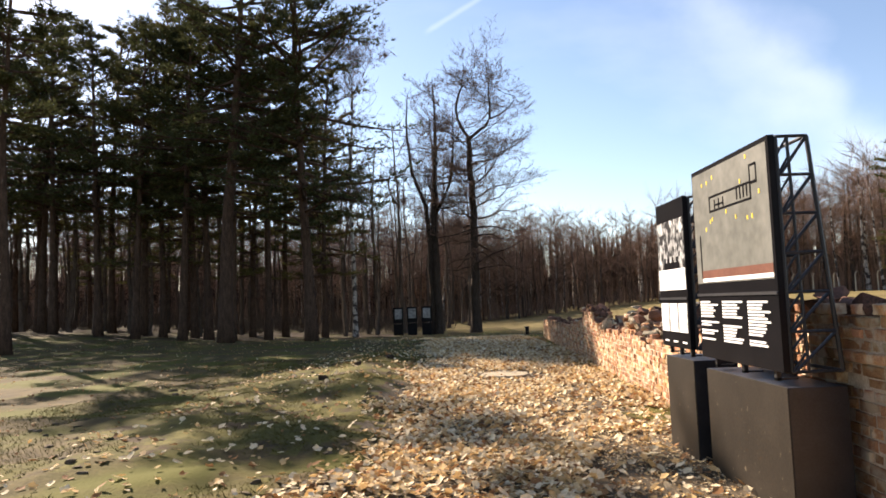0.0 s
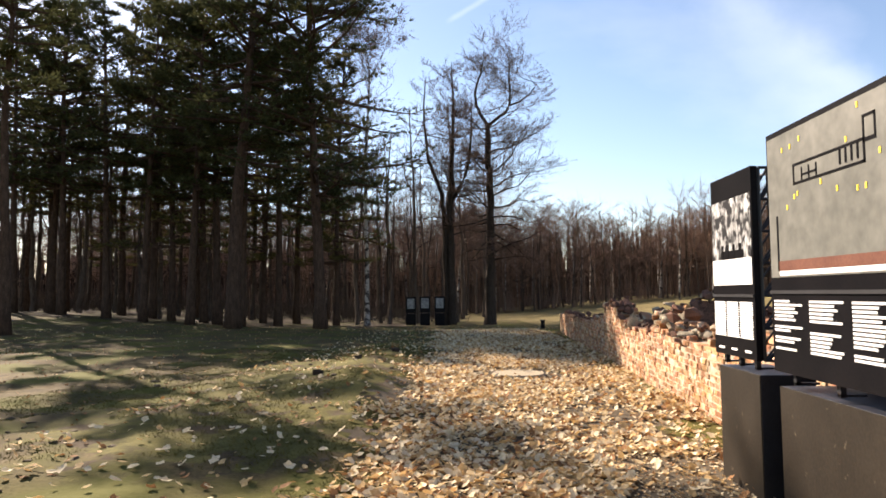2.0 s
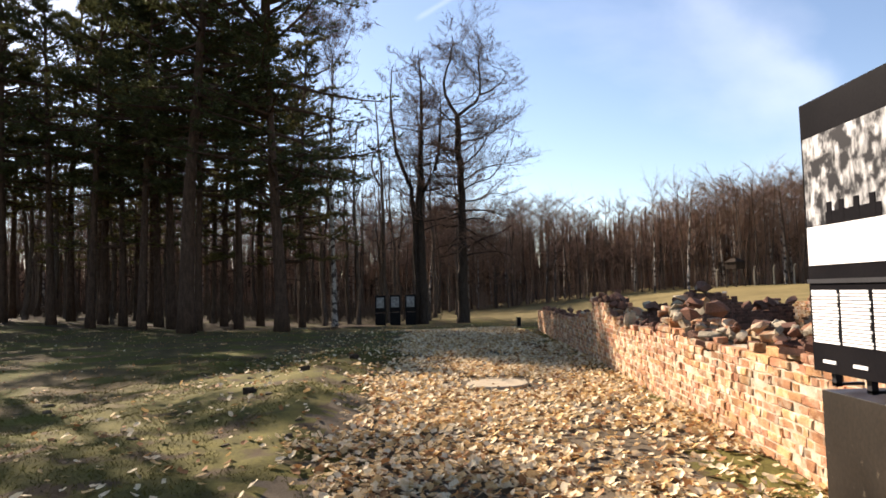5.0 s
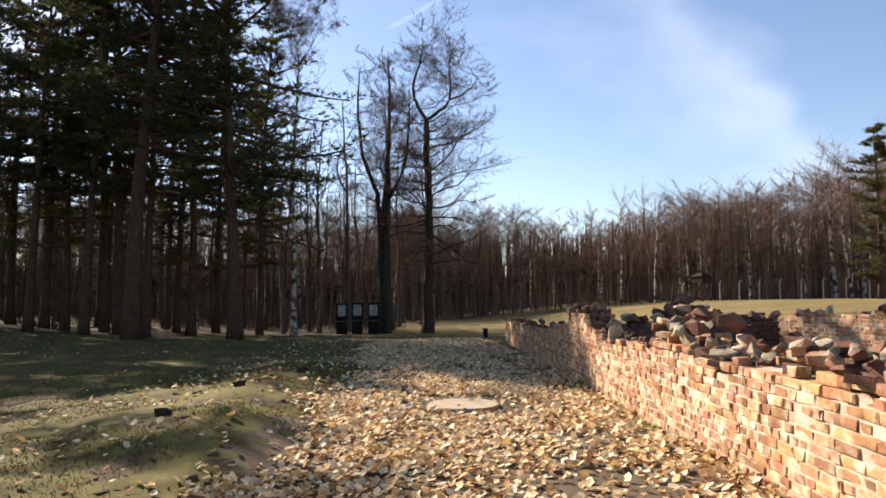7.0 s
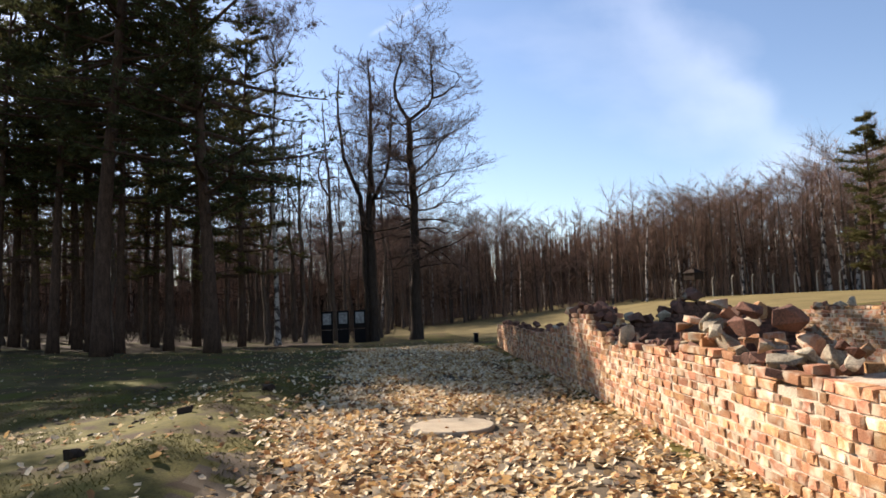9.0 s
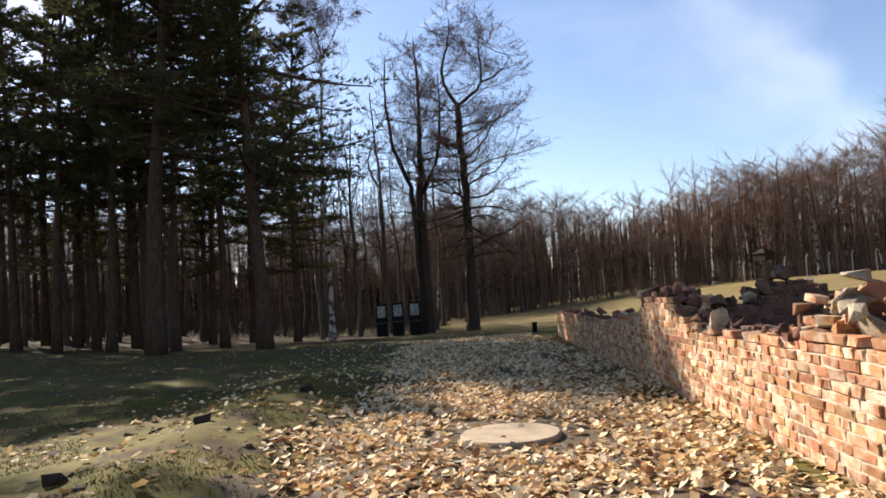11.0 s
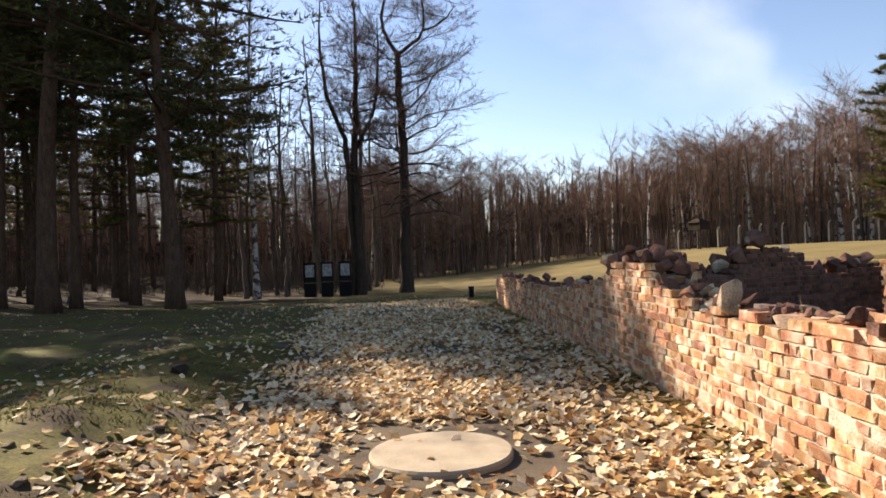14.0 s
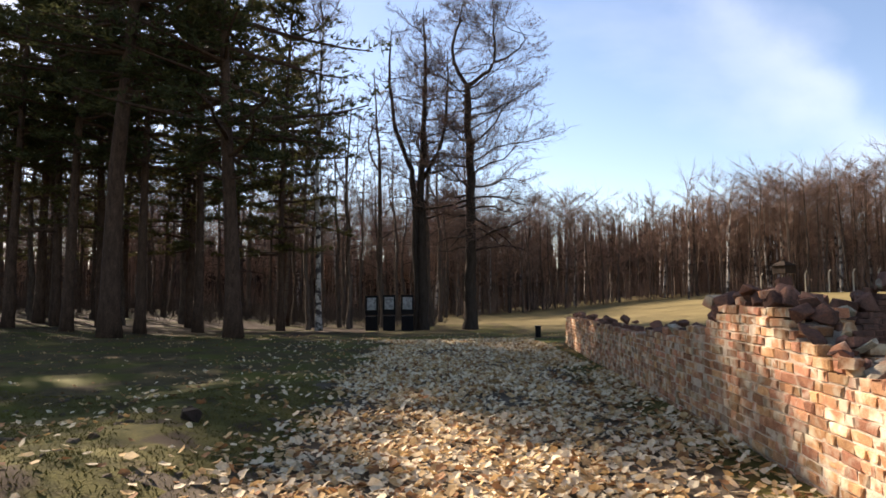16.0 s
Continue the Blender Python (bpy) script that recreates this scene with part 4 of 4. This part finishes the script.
wood("deep_wood", "thick leafless woodland behind the field edge", 33, 250, deep_band, (11.5, 15.5), (M_BARK, M_BIRCH, M_FARTWIG), 0.05)
ub, ru = Build(), random.Random(8)
for _ in range(1900):
    x, y = far_band(ru) if ru.random() < 0.5 else right_band(ru) if ru.random() < 0.5 else deep_band(ru)
    brush(ru, ub, x, y, ru.uniform(1.2, 6.5))
tagged(ub.part("undergrowth", M_FARTWIG), "leafless brown undergrowth at the foot of the woods", "undergrowth", kind="stuff")

fb, rf = Build(), random.Random(9)
for _ in range(1100):
    x, y = rf.uniform(-62, 0), rf.uniform(64, 100)
    brush(rf, fb, x, y, rf.uniform(0.6, 2.6))
tagged(fb.part("forest_brush", M_BARK), "low bare brush between the forest trunks", "undergrowth", kind="stuff")

# distant thicket closing the view beyond the woods, its sun and shade put into two colours
def thicket(seed, ends, tops, out):
    r = random.Random(seed)
    b = Build()
    (ax, ay), (bx, by) = ends
    length = math.hypot(bx - ax, by - ay)
    n = int(length / 0.5)
    for i in range(n):
        u = i / n
        x, y = ax + (bx - ax) * u, ay + (by - ay) * u
        h = curve_at(tops, u) * (1 + 0.25 * noise.noise((u * 30, seed, 0))) * r.uniform(0.75, 1.2)
        z, d = ground_z(x, y) - 1.0, r.uniform(-out, out)
        w = r.uniform(0.6, 1.1)
        b.add([(x - w, y + d, z), (x + w, y + d, z), (x + w * 0.6, y + d + 0.6, z), (x - w * 0.6, y + d + 0.6, z), (x + r.gauss(0, 0.6), y + d + 0.3, z + h)],
              [(0, 1, 4), (1, 2, 4), (2, 3, 4), (3, 0, 4)])
    return b


for seed, out in ((1, 2.0), (2, 5.0), (3, 5.0)):
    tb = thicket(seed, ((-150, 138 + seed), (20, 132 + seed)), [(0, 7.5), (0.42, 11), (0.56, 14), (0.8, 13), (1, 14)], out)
    tagged(tb.part("backdrop_wood", M_THICKET_SHADED), "distant brown woodland closing the view", "forest", kind="structure")
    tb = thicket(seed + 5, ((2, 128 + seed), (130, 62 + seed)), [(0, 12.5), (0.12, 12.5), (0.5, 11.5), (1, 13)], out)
    tagged(tb.part("backdrop_wood", M_THICKET_LIT), "distant brown woodland closing the view", "forest", kind="structure")

# conifer at the edge of the birch wood
plant_tree("spruce_tree", pine_meshes(91, 15.5, 0.2, 0.12, 90, 1.9, 0.34, 6, 8), (M_PINEBARK, M_PINEBARK, M_OLIVE), PINE_PARTS, stand(42.8, 62.0), "dark green conifer among leafless birches", "tree")


# ---- fence posts, watchtower ----
def fence_post(m):
    root = empty("fence_post", m, "pale concrete fence post at the field edge", "post", "fence posts")
    b = Build()
    b.tube([(0, 0, -0.2), (0, 0, 2.4), (0, -0.1, 2.65), (0, -0.3, 2.85)], [0.11, 0.1, 0.09, 0.07], 6)
    b.part("shaft", M_POST, root)
    return root


POST_LINE = [(31.5 + 1.5 * k, 77.3 - 1.22 * k) for k in range(27)]
fp = fence_post(stand(*POST_LINE[0], 30, 0.72))
for x, y in POST_LINE[1:]:
    copy_thing(fp, pose(x, y, ground_z(x, y), 0, 0, 30))


def watchtower(m):
    root = empty("watchtower", m, "small dark wooden watchtower with a pyramid roof", "watchtower")
    for sx in (-1, 1):
        for sy in (-1, 1):
            b = Build()
            b.tube([(sx * 0.8, sy * 0.8, -0.2), (sx * 0.7, sy * 0.7, 2.5)], [0.1, 0.09], 6)
            b.part("leg", M_WOODDARK, root)
    b = Build()
    b.box(-0.88, 0.88, -0.88, 0.88, 2.35, 3.25)
    b.part("cabin", M_WOODDARK, root)
    b = Build()
    b.add([(-1.05, -1.05, 3.25), (1.05, -1.05, 3.25), (1.05, 1.05, 3.25), (-1.05, 1.05, 3.25), (-0.3, -0.3, 3.75), (0.3, -0.3, 3.75), (0.3, 0.3, 3.75), (-0.3, 0.3, 3.75)],
          [(0, 3, 2, 1), (4, 5, 6, 7), (0, 1, 5, 4), (1, 2, 6, 5), (2, 3, 7, 6), (3, 0, 4, 7)])
    b.tube([(0, 0, 3.7), (0, 0, 4.05)], [0.16, 0.1], 6)
    b.part("roof", M_WOODDARK, root)
    return root


watchtower(stand(32.3, 74.4, 25, 0.8))

# small post near the wall's end
sp = empty("marker_post", stand(4.6, 38.5), "short black marker post in the grass", "post")
pb = Build()
pb.box(-0.1, 0.1, -0.1, 0.1, -0.1, 0.4)
pb.box(-0.12, 0.12, -0.12, 0.12, 0.4, 0.45)
pb.part("shaft", M_PANEL, sp)


# ---- fallen leaves, tufts ----
def leaf(b, r, x, y, s, lift=0.0, mi=0):
    """A curled lobed leaf lying on the ground."""
    z = ground_z(x, y) + 0.006 + lift
    a, tilt, roll, curl = r.uniform(0, 6.283), r.gauss(0, 0.34), r.gauss(0, 0.34), r.uniform(0.1, 0.8)
    m = Euler((tilt, roll, a)).to_matrix()
    lobes = [(-0.55, 0.0), (-0.15, 0.42), (0.12, 0.22), (0.58, 0.12), (0.35, -0.4), (-0.2, -0.36)]
    o = len(b.v)
    low = 0.0
    ring = [m @ Vector((u * s * r.uniform(0.85, 1.1), v * s, curl * s * (v * v * 1.6 + u * u * 0.5))) for u, v in lobes]
    low = min(v.z for v in ring)
    b.v.append((x, y, z - min(low, 0)))
    b.v += [(x + v.x, y + v.y, z + v.z - min(low, 0)) for v in ring]
    for i in range(6):
        b.f.append((o, o + 1 + i, o + 1 + (i + 1) % 6))
        b.m.append(mi)


def leaf_share(x, y):
    """How thickly leaves lie, 0 to 1."""
    path = step((x + 1.3 + 0.12 * max(0, 9 - y) + 0.6 * noise.noise((x * 0.6, y * 0.6, 4))) / 0.9)
    near_wall = step((3.6 + 0.06 * (y - 12) - x) / 0.3)
    patch = 0.5 + 1.1 * noise.noise((x * 0.75, y * 0.6, 9.0)) + 0.35 * noise.noise((x * 2.2, y * 2.2, 3.0))
    d = math.hypot(x - DISC[0], (y - DISC[1]))
    if d < 0.58:
        return 0.012
    if ((x - 2.85) / 0.5) ** 2 + ((y - 9.4) / 0.9) ** 2 < 1:
        return 0.12
    if y < 8.2 and x > 1.25 + 0.35 * noise.noise((x, y, 6)) + 0.1 * max(0, y - 5):
        return 0.1
    return max(0.022, min(1.0, path * near_wall * max(0.1, patch + 0.2) * (0.25 if d < 0.95 else 1)))


rl = random.Random(3)
lb = Build()
made = 0
while made < 48000:
    x, y = rl.uniform(-4.5, 4.2), 1.0 + 36 * rl.random() ** 1.45
    if rl.random() < leaf_share(x, y):
        made += 1
        leaf(lb, rl, x, y, rl.uniform(0.05, 0.112), rl.random() * 0.03, rl.choices((0, 1, 2), (6, 4, 2))[0])
tagged(lb.part("fallen_leaves", M_LEAF), "dry pale brown fallen leaves covering the path", "leaves", kind="stuff")
lb = Build()
for _ in range(6500):
    x, y = rl.uniform(-20, 10), -3 + 47 * rl.random() ** 1.4
    leaf(lb, rl, x, y, rl.uniform(0.04, 0.09), 0, rl.choices((0, 1, 2), (1, 4, 7))[0])
tagged(lb.part("scattered_leaves", M_LEAF), "scattered dry leaves on the grass", "leaves", kind="stuff")

lb = Build()
for _ in range(9000):
    x, y = rl.uniform(0.9, 3.2), rl.uniform(2.0, 9.0)
    if x < 1.3 + 0.3 * noise.noise((x, y, 6)) + 0.1 * max(0, y - 5):
        continue
    leaf(lb, rl, x, y, rl.uniform(0.015, 0.04), 0, rl.choices((0, 1, 2), (4, 4, 2))[0])
tagged(lb.part("leaf_crumbs", M_LEAF), "crumbled dry leaves trodden into bare soil", "leaves", kind="stuff")

tb = Build()
for _ in range(90000):
    x, y = -0.4 - 7 * rl.random() ** 1.2, rl.uniform(4, 23)
    if noise.noise((x * 0.5, y * 0.5, 7)) + 0.3 * noise.noise((x * 2, y * 2, 1)) < -0.12:
        continue
    z, a, h = ground_z(x, y), rl.uniform(0, 6.283), rl.uniform(0.01, 0.035)
    dx, dy = math.cos(a) * 0.006, math.sin(a) * 0.006
    o = len(tb.v)
    tb.v += [(x - dx, y - dy, z - 0.005), (x + dx, y + dy, z - 0.005), (x + rl.gauss(0, 0.025), y + rl.gauss(0, 0.025), z + h)]
    tb.f.append((o, o + 1, o + 2))
    tb.m.append(0)
tagged(tb.part("grass_tufts", M_MOSS), "short yellow-green moss and grass on the bank", "grass", kind="stuff")


# ---- clods and a stump on the bank ----
cb = Build()
for _ in range(420):
    x, y = -0.7 - 5.5 * rl.random() ** 1.4, rl.uniform(4, 24)
    if noise.noise((x * 0.6, y * 0.6, 2.0)) < 0.05:
        continue
    bm = rock(rl.randrange(40), (rl.uniform(0.05, 0.16), rl.uniform(0.05, 0.13), rl.uniform(0.03, 0.08)), 0.2)
    m = pose(x, y, ground_z(x, y), 0, 0, rl.uniform(0, 360))
    bm.verts.index_update()
    cb.add([tuple(m @ v.co) for v in bm.verts], [tuple(v.index for v in f.verts) for f in bm.faces])
    bm.free()
tagged(cb.part("soil_clods", M_BARE), "dark clods of turned soil on the grassy bank", "soil", kind="stuff")


def stump(x, y, s, seed):
    root = empty("tree_stump", pose(x, y, ground_z(x, y)), "low dark rotten stump sticking out of the bank", "stump", "stumps on the bank")
    me = rock_mesh("wood", seed, (s, s * 0.8, s * 0.7), 0.5, M_WOODDARK)
    ob = new("wood", me)
    ob.parent = root
    ob.location = (0, 0, s * 0.12)


stump(-1.6, 18.9, 0.24, 3)
stump(-2.1, 15.8, 0.22, 9)
stump(-2.5, 13.6, 0.2, 14)
